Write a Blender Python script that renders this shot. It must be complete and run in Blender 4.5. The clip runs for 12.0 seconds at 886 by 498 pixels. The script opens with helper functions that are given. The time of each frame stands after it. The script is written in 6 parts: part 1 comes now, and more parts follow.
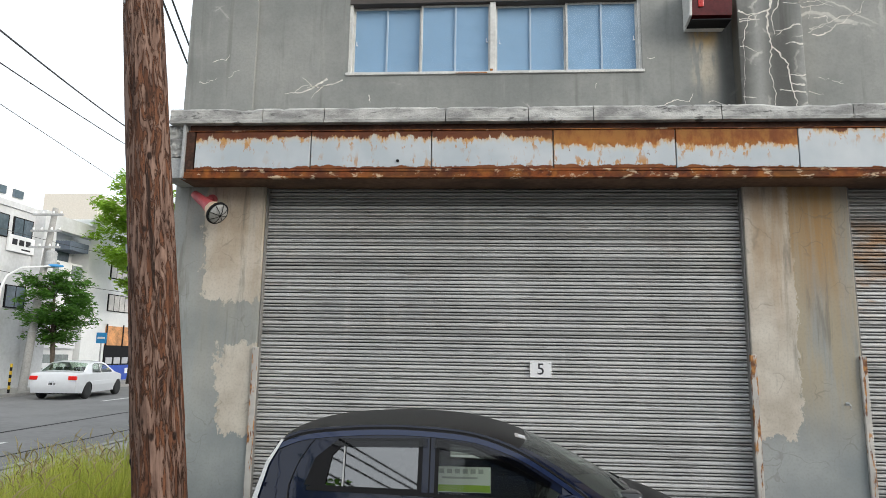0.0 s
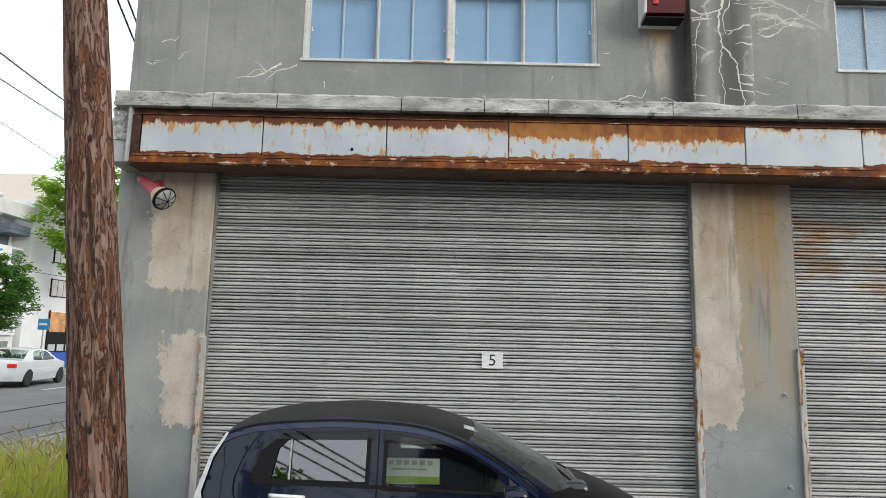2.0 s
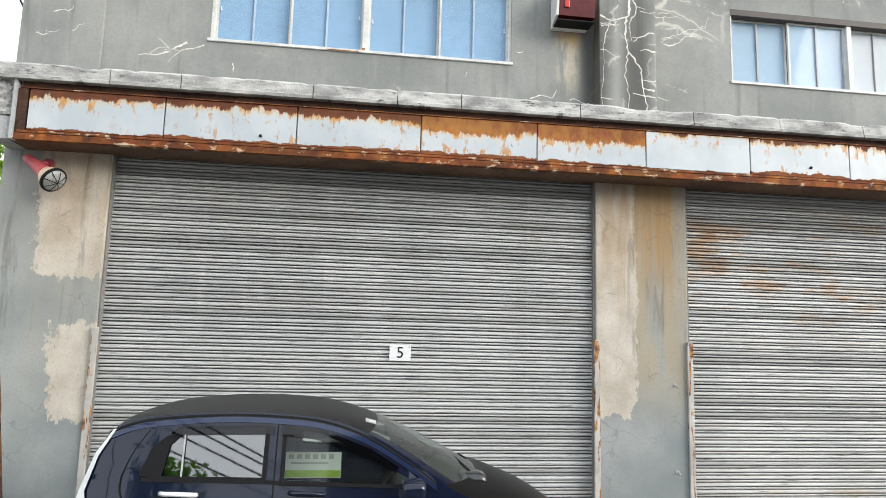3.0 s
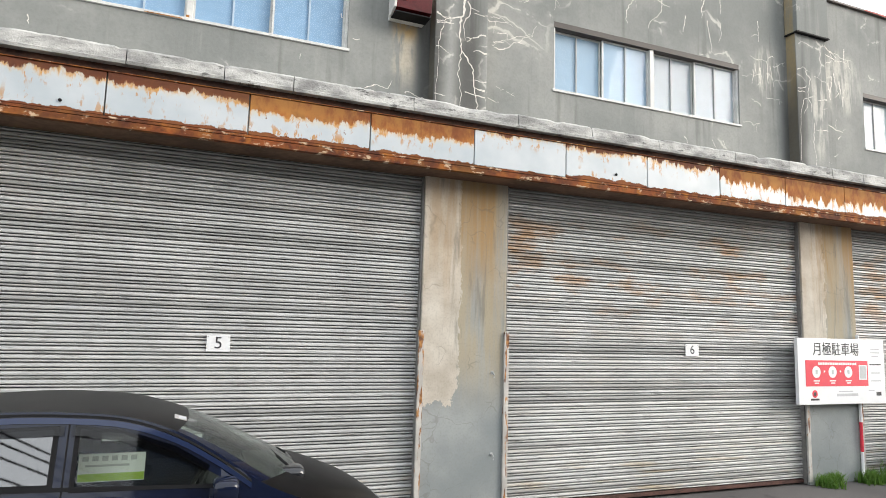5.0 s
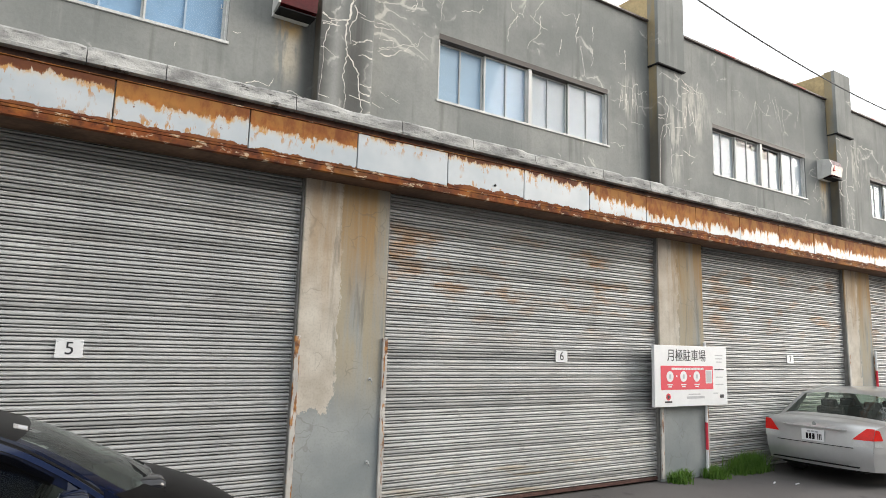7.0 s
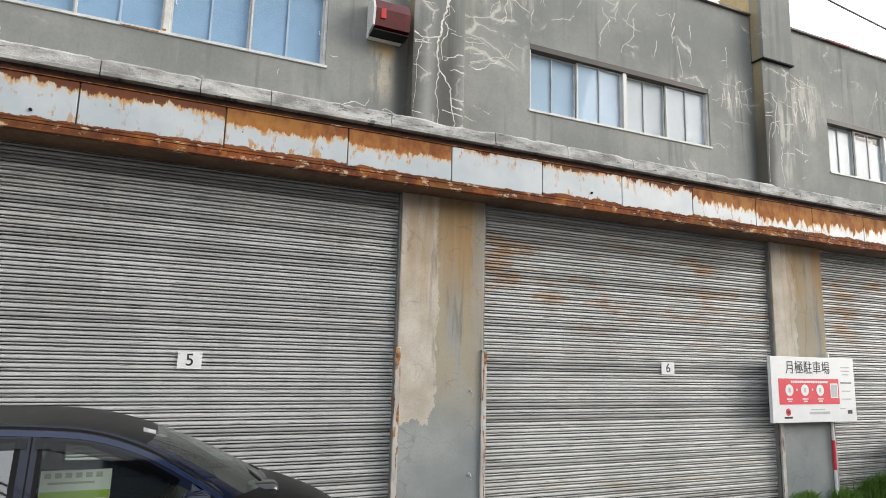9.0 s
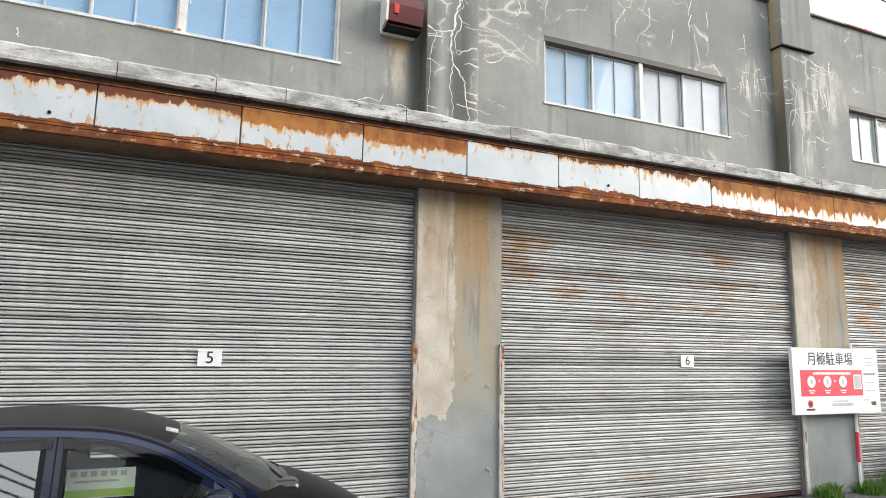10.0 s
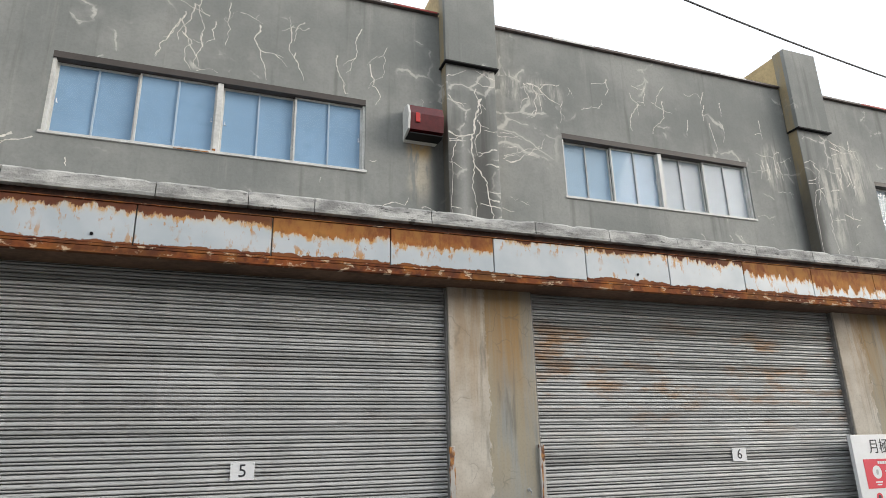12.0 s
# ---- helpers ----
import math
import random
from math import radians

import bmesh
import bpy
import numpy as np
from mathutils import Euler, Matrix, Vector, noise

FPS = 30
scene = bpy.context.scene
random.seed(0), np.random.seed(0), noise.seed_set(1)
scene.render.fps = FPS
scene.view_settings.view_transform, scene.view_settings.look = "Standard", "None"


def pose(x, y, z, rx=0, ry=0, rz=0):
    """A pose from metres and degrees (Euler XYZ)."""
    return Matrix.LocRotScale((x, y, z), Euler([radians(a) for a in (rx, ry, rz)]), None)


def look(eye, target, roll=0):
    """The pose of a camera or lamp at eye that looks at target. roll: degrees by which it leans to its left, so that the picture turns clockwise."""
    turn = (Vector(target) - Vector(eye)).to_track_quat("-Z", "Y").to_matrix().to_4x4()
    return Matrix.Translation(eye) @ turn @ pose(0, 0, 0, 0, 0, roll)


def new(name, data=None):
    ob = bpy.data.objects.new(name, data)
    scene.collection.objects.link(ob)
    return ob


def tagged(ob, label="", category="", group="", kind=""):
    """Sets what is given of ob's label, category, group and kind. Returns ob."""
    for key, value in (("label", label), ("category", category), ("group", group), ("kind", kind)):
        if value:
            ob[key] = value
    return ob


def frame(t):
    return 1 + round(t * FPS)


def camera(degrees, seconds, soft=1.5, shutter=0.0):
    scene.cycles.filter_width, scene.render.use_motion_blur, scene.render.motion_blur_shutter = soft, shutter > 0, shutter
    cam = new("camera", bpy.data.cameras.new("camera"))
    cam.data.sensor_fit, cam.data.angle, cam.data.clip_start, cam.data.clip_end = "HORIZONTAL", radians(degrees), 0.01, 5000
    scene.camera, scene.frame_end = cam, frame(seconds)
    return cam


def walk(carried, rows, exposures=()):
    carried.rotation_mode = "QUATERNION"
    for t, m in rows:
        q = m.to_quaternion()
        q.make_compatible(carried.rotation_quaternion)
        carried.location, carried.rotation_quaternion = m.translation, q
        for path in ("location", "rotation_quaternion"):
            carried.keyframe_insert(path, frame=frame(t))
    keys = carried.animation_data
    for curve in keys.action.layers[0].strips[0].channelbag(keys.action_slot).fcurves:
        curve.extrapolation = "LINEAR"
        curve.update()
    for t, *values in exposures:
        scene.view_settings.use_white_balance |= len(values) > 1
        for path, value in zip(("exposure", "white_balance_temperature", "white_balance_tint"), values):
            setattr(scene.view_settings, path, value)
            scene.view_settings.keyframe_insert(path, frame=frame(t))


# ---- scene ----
cam = camera(68.94, 12.0, soft=0.75)
PATH = [
    (0, (2.402, -6.4, 1.88), (2.268, -4.43, 2.201), 0.93),
    (0.5, (2.403, -6.38, 1.884), (2.27, -4.407, 2.186), 1.12),
    (1, (2.406, -6.376, 1.891), (2.279, -4.401, 2.181), 1.1),
    (1.5, (2.408, -6.377, 1.896), (2.316, -4.401, 2.187), 1.17),
    (2, (2.436, -6.38, 1.906), (2.434, -4.401, 2.194), 1.21),
    (2.5, (2.476, -6.388, 1.915), (2.605, -4.411, 2.188), 1.35),
    (3, (2.518, -6.391, 1.928), (2.768, -4.424, 2.193), 1.51),
    (4.8, (2.528, -6.39, 1.935), (3.237, -4.536, 2.179), 1.57),
    (5, (2.557, -6.374, 1.95), (3.306, -4.535, 2.192), 1.67),
    (5.5, (2.567, -6.377, 1.943), (3.447, -4.599, 2.2), 1.82),
    (6, (2.584, -6.36, 1.94), (3.532, -4.618, 2.199), 1.78),
    (6.5, (2.569, -6.36, 1.939), (3.608, -4.672, 2.208), 2.09),
    (6.7, (2.564, -6.35, 1.904), (3.639, -4.687, 2.188), 1.75),
    (8.3, (2.568, -6.328, 1.837), (3.55, -4.616, 2.16), 1.75),
    (8.5, (2.556, -6.335, 1.822), (3.491, -4.597, 2.147), 1.67),
    (9, (2.551, -6.323, 1.835), (3.365, -4.526, 2.164), 1.46),
    (9.5, (2.535, -6.351, 1.876), (3.285, -4.522, 2.186), 1.27),
    (10, (2.545, -6.316, 1.868), (3.317, -4.496, 2.172), 0.96),
    (10.5, (2.547, -6.317, 1.86), (3.318, -4.497, 2.162), 0.89),
    (11, (2.543, -6.305, 1.866), (3.287, -4.488, 2.246), 0.15),
    (11.5, (2.533, -6.302, 1.877), (3.242, -4.508, 2.404), -0.72),
    (12, (2.548, -6.327, 1.873), (3.211, -4.537, 2.472), -1.37),
]
EXPOSURES = [(0.0, 0.17, 6430, 9), (1.0, 0.15, 6430, 9), (2.0, 0.16, 6430, 9), (3.0, 0.74, 6430, 9), (5.0, 0.69, 6580, 10), (5.5, 0.53, 6620, 10), (6.0, 0.45, 6650, 10), (6.5, 0.44, 6650, 10), (8.5, 0.13, 6600, 10), (9.5, 0.63, 6550, 10), (10.5, 0.72, 6600, 10), (11.0, 0.55, 6600, 10), (11.5, 0.26, 6600, 10), (12.0, 0.14, 6550, 10)]
walk(cam, [(t, look(eye, target, roll)) for t, eye, target, roll in PATH], EXPOSURES)

# ---- world and light ----
world = bpy.data.worlds.new("sky")
scene.world = world
world.use_nodes = True
wn, wl = world.node_tree.nodes, world.node_tree.links
wn.clear()
SUN_ELEV, SUN_ROT = 16.0, 123.0
sky = wn.new("ShaderNodeTexSky")
sky.sky_type = "NISHITA"
sky.sun_disc = False
sky.sun_elevation, sky.sun_rotation = radians(SUN_ELEV), radians(SUN_ROT)
sky.air_density, sky.dust_density, sky.ozone_density = 1.0, 4.0, 1.0
sky_gain = wn.new("ShaderNodeMix")
sky_gain.data_type = "RGBA"
sky_gain.inputs[0].default_value = 0.72
sky_gain.inputs[7].default_value = (13.8, 14.4, 15.0, 1.0)
wl.new(sky.outputs[0], sky_gain.inputs[6])
backg = wn.new("ShaderNodeBackground")
backg.inputs["Strength"].default_value = 0.102
wl.new(sky_gain.outputs[2], backg.inputs["Color"])
wout = wn.new("ShaderNodeOutputWorld")
wl.new(backg.outputs[0], wout.inputs["Surface"])

sun_data = bpy.data.lights.new("sun", "SUN")
sun_data.energy, sun_data.angle, sun_data.color = 2.4, radians(40), (1.0, 0.96, 0.9)
sun = new("sun", sun_data)
# the veiled sun stands to the right of the yard, low over the street
sun.matrix_world = look((0, 0, 30), (-8.4, 5.4, 30 - 2.9))

# ---- material helpers ----


def rgba(c):
    return (c[0], c[1], c[2], 1.0)


def mk(name, base=(0.5, 0.5, 0.5), rough=0.6, metal=0.0, spec=0.5, coat=0.0):
    m = bpy.data.materials.new(name)
    m.use_nodes = True
    b = m.node_tree.nodes["Principled BSDF"]
    b.inputs["Base Color"].default_value = rgba(base)
    b.inputs["Roughness"].default_value = rough
    b.inputs["Metallic"].default_value = metal
    b.inputs["Specular IOR Level"].default_value = spec
    b.inputs["Coat Weight"].default_value = coat
    b.inputs["Coat Roughness"].default_value = 0.04
    return m, m.node_tree, b


def geo_pos(nt):
    return nt.nodes.new("ShaderNodeNewGeometry").outputs["Position"]


def obj_pos(nt):
    return nt.nodes.new("ShaderNodeTexCoord").outputs["Object"]


def rand(nt):
    return nt.nodes.new("ShaderNodeObjectInfo").outputs["Random"]


def island(nt):
    return nt.nodes.new("ShaderNodeNewGeometry").outputs["Random Per Island"]


def mapped(nt, vec, scale=(1, 1, 1), shift=None):
    n = nt.nodes.new("ShaderNodeMapping")
    nt.links.new(vec, n.inputs["Vector"])
    n.inputs["Scale"].default_value = scale
    if shift is not None:
        c = nt.nodes.new("ShaderNodeCombineXYZ")
        s = calc(nt, "MULTIPLY", shift, 37.0)
        nt.links.new(s, c.inputs[0])
        nt.links.new(s, c.inputs[2])
        nt.links.new(c.outputs[0], n.inputs["Location"])
    return n.outputs[0]


def fuzz(nt, vec, scale, detail=4.0, rough=0.55, warp=0.0):
    n = nt.nodes.new("ShaderNodeTexNoise")
    nt.links.new(vec, n.inputs["Vector"])
    n.inputs["Scale"].default_value = scale
    n.inputs["Detail"].default_value = detail
    n.inputs["Roughness"].default_value = rough
    n.inputs["Distortion"].default_value = warp
    return n.outputs["Fac"]


def calc(nt, op, a, b=0.0):
    n = nt.nodes.new("ShaderNodeMath")
    n.operation = op
    for k, v in ((0, a), (1, b)):
        if isinstance(v, (int, float)):
            n.inputs[k].default_value = v
        else:
            nt.links.new(v, n.inputs[k])
    return n.outputs[0]


def span(nt, v, a, b, c=0.0, d=1.0):
    n = nt.nodes.new("ShaderNodeMapRange")
    n.interpolation_type = "SMOOTHSTEP"
    nt.links.new(v, n.inputs["Value"])
    n.inputs["From Min"].default_value = a
    n.inputs["From Max"].default_value = b
    n.inputs["To Min"].default_value = c
    n.inputs["To Max"].default_value = d
    return n.outputs[0]


def blend(nt, f, a, b):
    n = nt.nodes.new("ShaderNodeMix")
    n.data_type = "RGBA"
    if isinstance(f, (int, float)):
        n.inputs[0].default_value = f
    else:
        nt.links.new(f, n.inputs[0])
    for k, v in ((6, a), (7, b)):
        if isinstance(v, tuple):
            n.inputs[k].default_value = rgba(v)
        else:
            nt.links.new(v, n.inputs[k])
    return n.outputs[2]


def axes(nt, vec):
    n = nt.nodes.new("ShaderNodeSeparateXYZ")
    nt.links.new(vec, n.inputs[0])
    return n.outputs


def relief(nt, b, h, strength=0.3, dist=0.01):
    n = nt.nodes.new("ShaderNodeBump")
    n.inputs["Strength"].default_value = strength
    n.inputs["Distance"].default_value = dist
    nt.links.new(h, n.inputs["Height"])
    nt.links.new(n.outputs[0], b.inputs["Normal"])


def paint(nt, b, c):
    nt.links.new(c, b.inputs["Base Color"])


def plain(name, base, rough=0.6, metal=0.0, spec=0.5, coat=0.0, vary=0.12, scale=6.0, bump=0.1):
    """A surface of one colour with grain at two scales."""
    m, nt, b = mk(name, base, rough, metal, spec, coat)
    p = geo_pos(nt)
    f = calc(nt, "ADD", calc(nt, "MULTIPLY", fuzz(nt, p, scale, 3), 0.6), calc(nt, "MULTIPLY", fuzz(nt, p, scale * 9, 2), 0.4))
    lo = tuple(max(0.0, c * (1 - vary)) for c in base)
    hi = tuple(min(1.0, c * (1 + vary)) for c in base)
    paint(nt, b, blend(nt, span(nt, f, 0.3, 0.7), lo, hi))
    if bump:
        relief(nt, b, fuzz(nt, p, scale * 14, 3), bump, 0.003)
    return m


# ---- materials ----
def wall_paint():
    m, nt, b = mk("wall_paint", rough=0.85, spec=0.25)
    p = geo_pos(nt)
    blot = fuzz(nt, p, 0.7, 5, 0.6)
    streak = fuzz(nt, mapped(nt, p, (5.0, 1.0, 0.35)), 1.6, 5, 0.6)
    fine = fuzz(nt, p, 38, 3)
    c = blend(nt, span(nt, blot, 0.35, 0.68), (0.21, 0.22, 0.212), (0.31, 0.315, 0.30))
    c = blend(nt, span(nt, streak, 0.55, 0.78, 0, 0.45), c, (0.36, 0.36, 0.335))
    c = blend(nt, span(nt, fuzz(nt, mapped(nt, p, (3.5, 1.0, 0.22)), 2.3, 4), 0.56, 0.76, 0, 0.5), c, (0.115, 0.118, 0.112))
    x, y, z = axes(nt, p)
    # rusty runs below the two alarm boxes
    for cx, top in ((4.70, 5.3), (15.9, 5.36)):
        a = span(nt, calc(nt, "ABSOLUTE", calc(nt, "SUBTRACT", x, cx)), 0.05, 0.2, 1, 0)
        d = calc(nt, "MULTIPLY", span(nt, z, 4.45, 4.9), span(nt, z, top, top + 0.05, 1, 0))
        k = calc(nt, "MULTIPLY", calc(nt, "MULTIPLY", a, d), span(nt, fuzz(nt, mapped(nt, p, (6, 1, 1.4)), 2.0, 4), 0.36, 0.56))
        c = blend(nt, calc(nt, "MULTIPLY", k, 0.8), c, (0.55, 0.49, 0.39))
        k2 = calc(nt, "MULTIPLY", k, span(nt, z, 5.05, 5.25))
        c = blend(nt, calc(nt, "MULTIPLY", k2, 0.75), c, (0.42, 0.26, 0.08))
    wob = nt.nodes.new("ShaderNodeTexNoise")
    wob.inputs["Scale"].default_value = 3.0
    wob.inputs["Detail"].default_value = 5.0
    nt.links.new(p, wob.inputs["Vector"])
    add = nt.nodes.new("ShaderNodeVectorMath")
    add.operation = "MULTIPLY_ADD"
    nt.links.new(wob.outputs["Color"], add.inputs[0])
    add.inputs[1].default_value = (0.35, 0.0, 0.35)
    nt.links.new(p, add.inputs[2])
    vor = nt.nodes.new("ShaderNodeTexVoronoi")
    vor.feature = "DISTANCE_TO_EDGE"
    vor.inputs["Scale"].default_value = 2.2
    nt.links.new(mapped(nt, add.outputs[0], (0.8, 0.0, 1.0)), vor.inputs["Vector"])
    xw, yw, zw = axes(nt, p)
    near = calc(nt, "MULTIPLY", calc(nt, "MULTIPLY", span(nt, xw, 4.9, 5.0), span(nt, xw, 6.75, 6.2)), span(nt, zw, 6.6, 6.4))
    near = calc(nt, "MULTIPLY", near, calc(nt, "MAXIMUM", span(nt, xw, 5.75, 5.65), span(nt, zw, 5.2, 5.5)))
    where = calc(nt, "MAXIMUM", near, span(nt, fuzz(nt, mapped(nt, p, (1.0, 0.0, 1.0)), 0.9, 3), 0.55, 0.62))
    broken = span(nt, fuzz(nt, p, 3.5, 3), 0.47, 0.53)
    net = calc(nt, "MULTIPLY", span(nt, vor.outputs["Distance"], 0.03, 0.01), calc(nt, "MULTIPLY", where, broken))
    c = blend(nt, calc(nt, "MULTIPLY", net, 0.85), c, (0.56, 0.55, 0.51))
    halo = calc(nt, "MULTIPLY", span(nt, vor.outputs["Distance"], 0.16, 0.0, 0, 0.22), calc(nt, "MULTIPLY", where, broken))
    c = blend(nt, halo, c, (0.5, 0.49, 0.46))
    tears = fuzz(nt, mapped(nt, p, (4.5, 1.0, 0.7)), 1.8, 6, 0.66, 0.3)
    for cx, cz, rx, rz in ((11.75, 5.85, 0.55, 0.6), (10.2, 5.75, 0.3, 0.45), (6.2, 6.3, 0.6, 0.25), (11.0, 5.2, 0.25, 0.8), (17.4, 5.9, 0.5, 0.6)):
        dx = calc(nt, "DIVIDE", calc(nt, "SUBTRACT", x, cx), rx)
        dz = calc(nt, "DIVIDE", calc(nt, "SUBTRACT", z, cz), rz)
        d = calc(nt, "ADD", calc(nt, "MULTIPLY", dx, dx), calc(nt, "MULTIPLY", dz, dz))
        k = calc(nt, "MULTIPLY", span(nt, d, 1.0, 0.2), span(nt, tears, 0.44, 0.62, 0, 0.9))
        c = blend(nt, k, c, (0.53, 0.515, 0.47))
    flank = calc(nt, "MULTIPLY", span(nt, x, 4.0, 4.1), calc(nt, "MULTIPLY", span(nt, y, 0.004, 0.014), span(nt, y, 0.164, 0.156, 0.0, 1.0)))
    c = blend(nt, calc(nt, "MULTIPLY", flank, span(nt, fuzz(nt, mapped(nt, p, (3, 3, 0.8)), 2.0, 5), 0.3, 0.6, 0.1, 0.8)), c, (0.34, 0.26, 0.13))
    for cx in (4.97, 5.42, 10.62, 16.18):
        a = span(nt, calc(nt, "ABSOLUTE", calc(nt, "SUBTRACT", calc(nt, "ADD", x, calc(nt, "MULTIPLY", blot, 0.3)), cx + 0.15)), 0.04, 0.24, 1, 0)
        k = calc(nt, "MULTIPLY", a, span(nt, calc(nt, "ADD", z, calc(nt, "MULTIPLY", streak, 2.0)), 6.0, 7.2, 1, 0))
        c = blend(nt, calc(nt, "MULTIPLY", k, 0.85), c, (0.07, 0.07, 0.066))
    c = blend(nt, span(nt, fine, 0.4, 0.7, 0, 0.18), c, (0.14, 0.145, 0.14))
    paint(nt, b, c)
    relief(nt, b, calc(nt, "ADD", fine, calc(nt, "MULTIPLY", blot, 2.0)), 0.25, 0.006)
    return m


def pillar_coat():
    """Grey render under a cream coat that has come away in patches, with brown runs from above."""
    m, nt, b = mk("pillar_coat", rough=0.85, spec=0.25)
    p = geo_pos(nt)
    x, y, z = axes(nt, p)
    grey = blend(nt, span(nt, fuzz(nt, p, 1.3, 5), 0.3, 0.7), (0.235, 0.26, 0.265), (0.35, 0.37, 0.365))
    cream = blend(nt, span(nt, fuzz(nt, p, 3.0, 5), 0.3, 0.7), (0.44, 0.395, 0.33), (0.59, 0.55, 0.48))
    chips = fuzz(nt, mapped(nt, p, (1.6, 1, 0.8)), 2.6, 9, 0.7)
    u = calc(nt, "MODULO", calc(nt, "ADD", x, 0.72), 5.62)
    # the corner pillar keeps its coat on the shutter side, the others on the far side
    inner = calc(nt, "MULTIPLY", span(nt, u, 0.58, 0.34), span(nt, z, 0.95, 1.4))
    upper = span(nt, z, 2.15, 2.6)
    patch = calc(nt, "MULTIPLY", calc(nt, "MULTIPLY", span(nt, z, 0.9, 1.25), span(nt, z, 2.15, 1.8)), span(nt, u, 0.25, 0.6, 0, 0.9))
    corner = calc(nt, "MULTIPLY", span(nt, u, 0.02, 0.4), calc(nt, "MAXIMUM", upper, patch))
    first = span(nt, x, 1.0, 2.0, 1.0, 0.0)
    hold = calc(nt, "ADD", calc(nt, "MULTIPLY", corner, first), calc(nt, "MULTIPLY", inner, calc(nt, "SUBTRACT", 1.0, first)))
    hold = calc(nt, "ADD", hold, calc(nt, "MULTIPLY", calc(nt, "SUBTRACT", chips, 0.5), 1.5))
    hold = calc(nt, "ADD", hold, calc(nt, "MULTIPLY", calc(nt, "SUBTRACT", fuzz(nt, mapped(nt, p, (1.4, 1, 1.0)), 8.0, 6, 0.7), 0.5), 1.3))
    # thin tan wash where the coat is nearly gone
    tan = fuzz(nt, mapped(nt, p, (4.0, 1.0, 0.35)), 1.5, 5, 0.6)
    c = blend(nt, calc(nt, "MULTIPLY", span(nt, tan, 0.36, 0.58, 0.1, 0.75), calc(nt, "MULTIPLY", span(nt, z, 0.9, 1.8), calc(nt, "MULTIPLY", span(nt, u, 0.0, 0.3, 0.3, 1.0), calc(nt, "SUBTRACT", 1.0, calc(nt, "MULTIPLY", first, 0.75))))), grey, (0.39, 0.325, 0.215))
    c = blend(nt, span(nt, hold, 0.46, 0.54), c, cream)
    run = fuzz(nt, mapped(nt, p, (3.4, 1.0, 0.3)), 1.5, 5, 0.62, 0.4)
    high = calc(nt, "MULTIPLY", span(nt, calc(nt, "ADD", z, calc(nt, "MULTIPLY", run, 1.2)), 2.6, 3.9), span(nt, u, -0.1, 0.5, 0.35, 1.0))
    c = blend(nt, calc(nt, "MULTIPLY", span(nt, run, 0.34, 0.6, 0.2, 0.85), calc(nt, "MULTIPLY", high, calc(nt, "SUBTRACT", 1.0, calc(nt, "MULTIPLY", first, 0.6)))), c, (0.33, 0.195, 0.075))
    c = blend(nt, calc(nt, "MULTIPLY", span(nt, fuzz(nt, mapped(nt, p, (4.5, 1, 0.4)), 1.7, 6, 0.65, 0.4), 0.54, 0.68, 0, 0.6), span(nt, z, 1.0, 2.2)), c, (0.16, 0.155, 0.135))
    # fine crazing of the coat
    vc = nt.nodes.new("ShaderNodeTexVoronoi")
    vc.feature = "DISTANCE_TO_EDGE"
    vc.inputs["Scale"].default_value = 3.2
    warp = nt.nodes.new("ShaderNodeVectorMath")
    warp.operation = "MULTIPLY_ADD"
    wn2 = nt.nodes.new("ShaderNodeTexNoise")
    wn2.inputs["Scale"].default_value = 5.0
    nt.links.new(p, wn2.inputs["Vector"])
    nt.links.new(wn2.outputs["Color"], warp.inputs[0])
    warp.inputs[1].default_value = (0.3, 0.0, 0.3)
    nt.links.new(p, warp.inputs[2])
    nt.links.new(warp.outputs[0], vc.inputs["Vector"])
    craze = calc(nt, "MULTIPLY", span(nt, vc.outputs["Distance"], 0.02, 0.004), span(nt, fuzz(nt, p, 1.7, 2), 0.52, 0.58, 0, 0.3))
    c = blend(nt, craze, c, (0.13, 0.12, 0.10))
    fine = fuzz(nt, p, 45, 3)
    c = blend(nt, span(nt, fine, 0.45, 0.7, 0, 0.2), c, (0.2, 0.19, 0.17))
    paint(nt, b, c)
    relief(nt, b, calc(nt, "ADD", span(nt, hold, 0.46, 0.54), calc(nt, "MULTIPLY", fine, 0.4)), 0.35, 0.005)
    return m


def ledge_stone():
    m, nt, b = mk("ledge_concrete", rough=0.9, spec=0.2)
    p = geo_pos(nt)
    f = fuzz(nt, mapped(nt, p, (1.2, 1, 3)), 2.2, 7, 0.65)
    c = blend(nt, span(nt, f, 0.36, 0.64), (0.24, 0.24, 0.235), (0.55, 0.55, 0.53))
    grime = fuzz(nt, mapped(nt, p, (2.0, 1, 7)), 3.0, 8, 0.7)
    c = blend(nt, span(nt, grime, 0.56, 0.66, 0, 0.85), c, (0.055, 0.055, 0.053))
    c = blend(nt, calc(nt, "MULTIPLY", rand(nt), 0.3), c, (0.3, 0.3, 0.29))
    paint(nt, b, c)
    relief(nt, b, calc(nt, "ADD", grime, fuzz(nt, p, 30, 4)), 0.6, 0.012)
    return m


def rust_tone(nt, p):
    r = fuzz(nt, p, 9, 6, 0.65)
    c = blend(nt, span(nt, r, 0.34, 0.6), (0.075, 0.022, 0.011), (0.25, 0.068, 0.017))
    c = blend(nt, span(nt, fuzz(nt, p, 5, 4), 0.48, 0.66, 0, 0.8), c, (0.42, 0.155, 0.027))
    return blend(nt, span(nt, fuzz(nt, mapped(nt, p, (1, 1, 1.6)), 1.1, 3), 0.5, 0.66, 0, 0.55), c, (0.43, 0.19, 0.04))


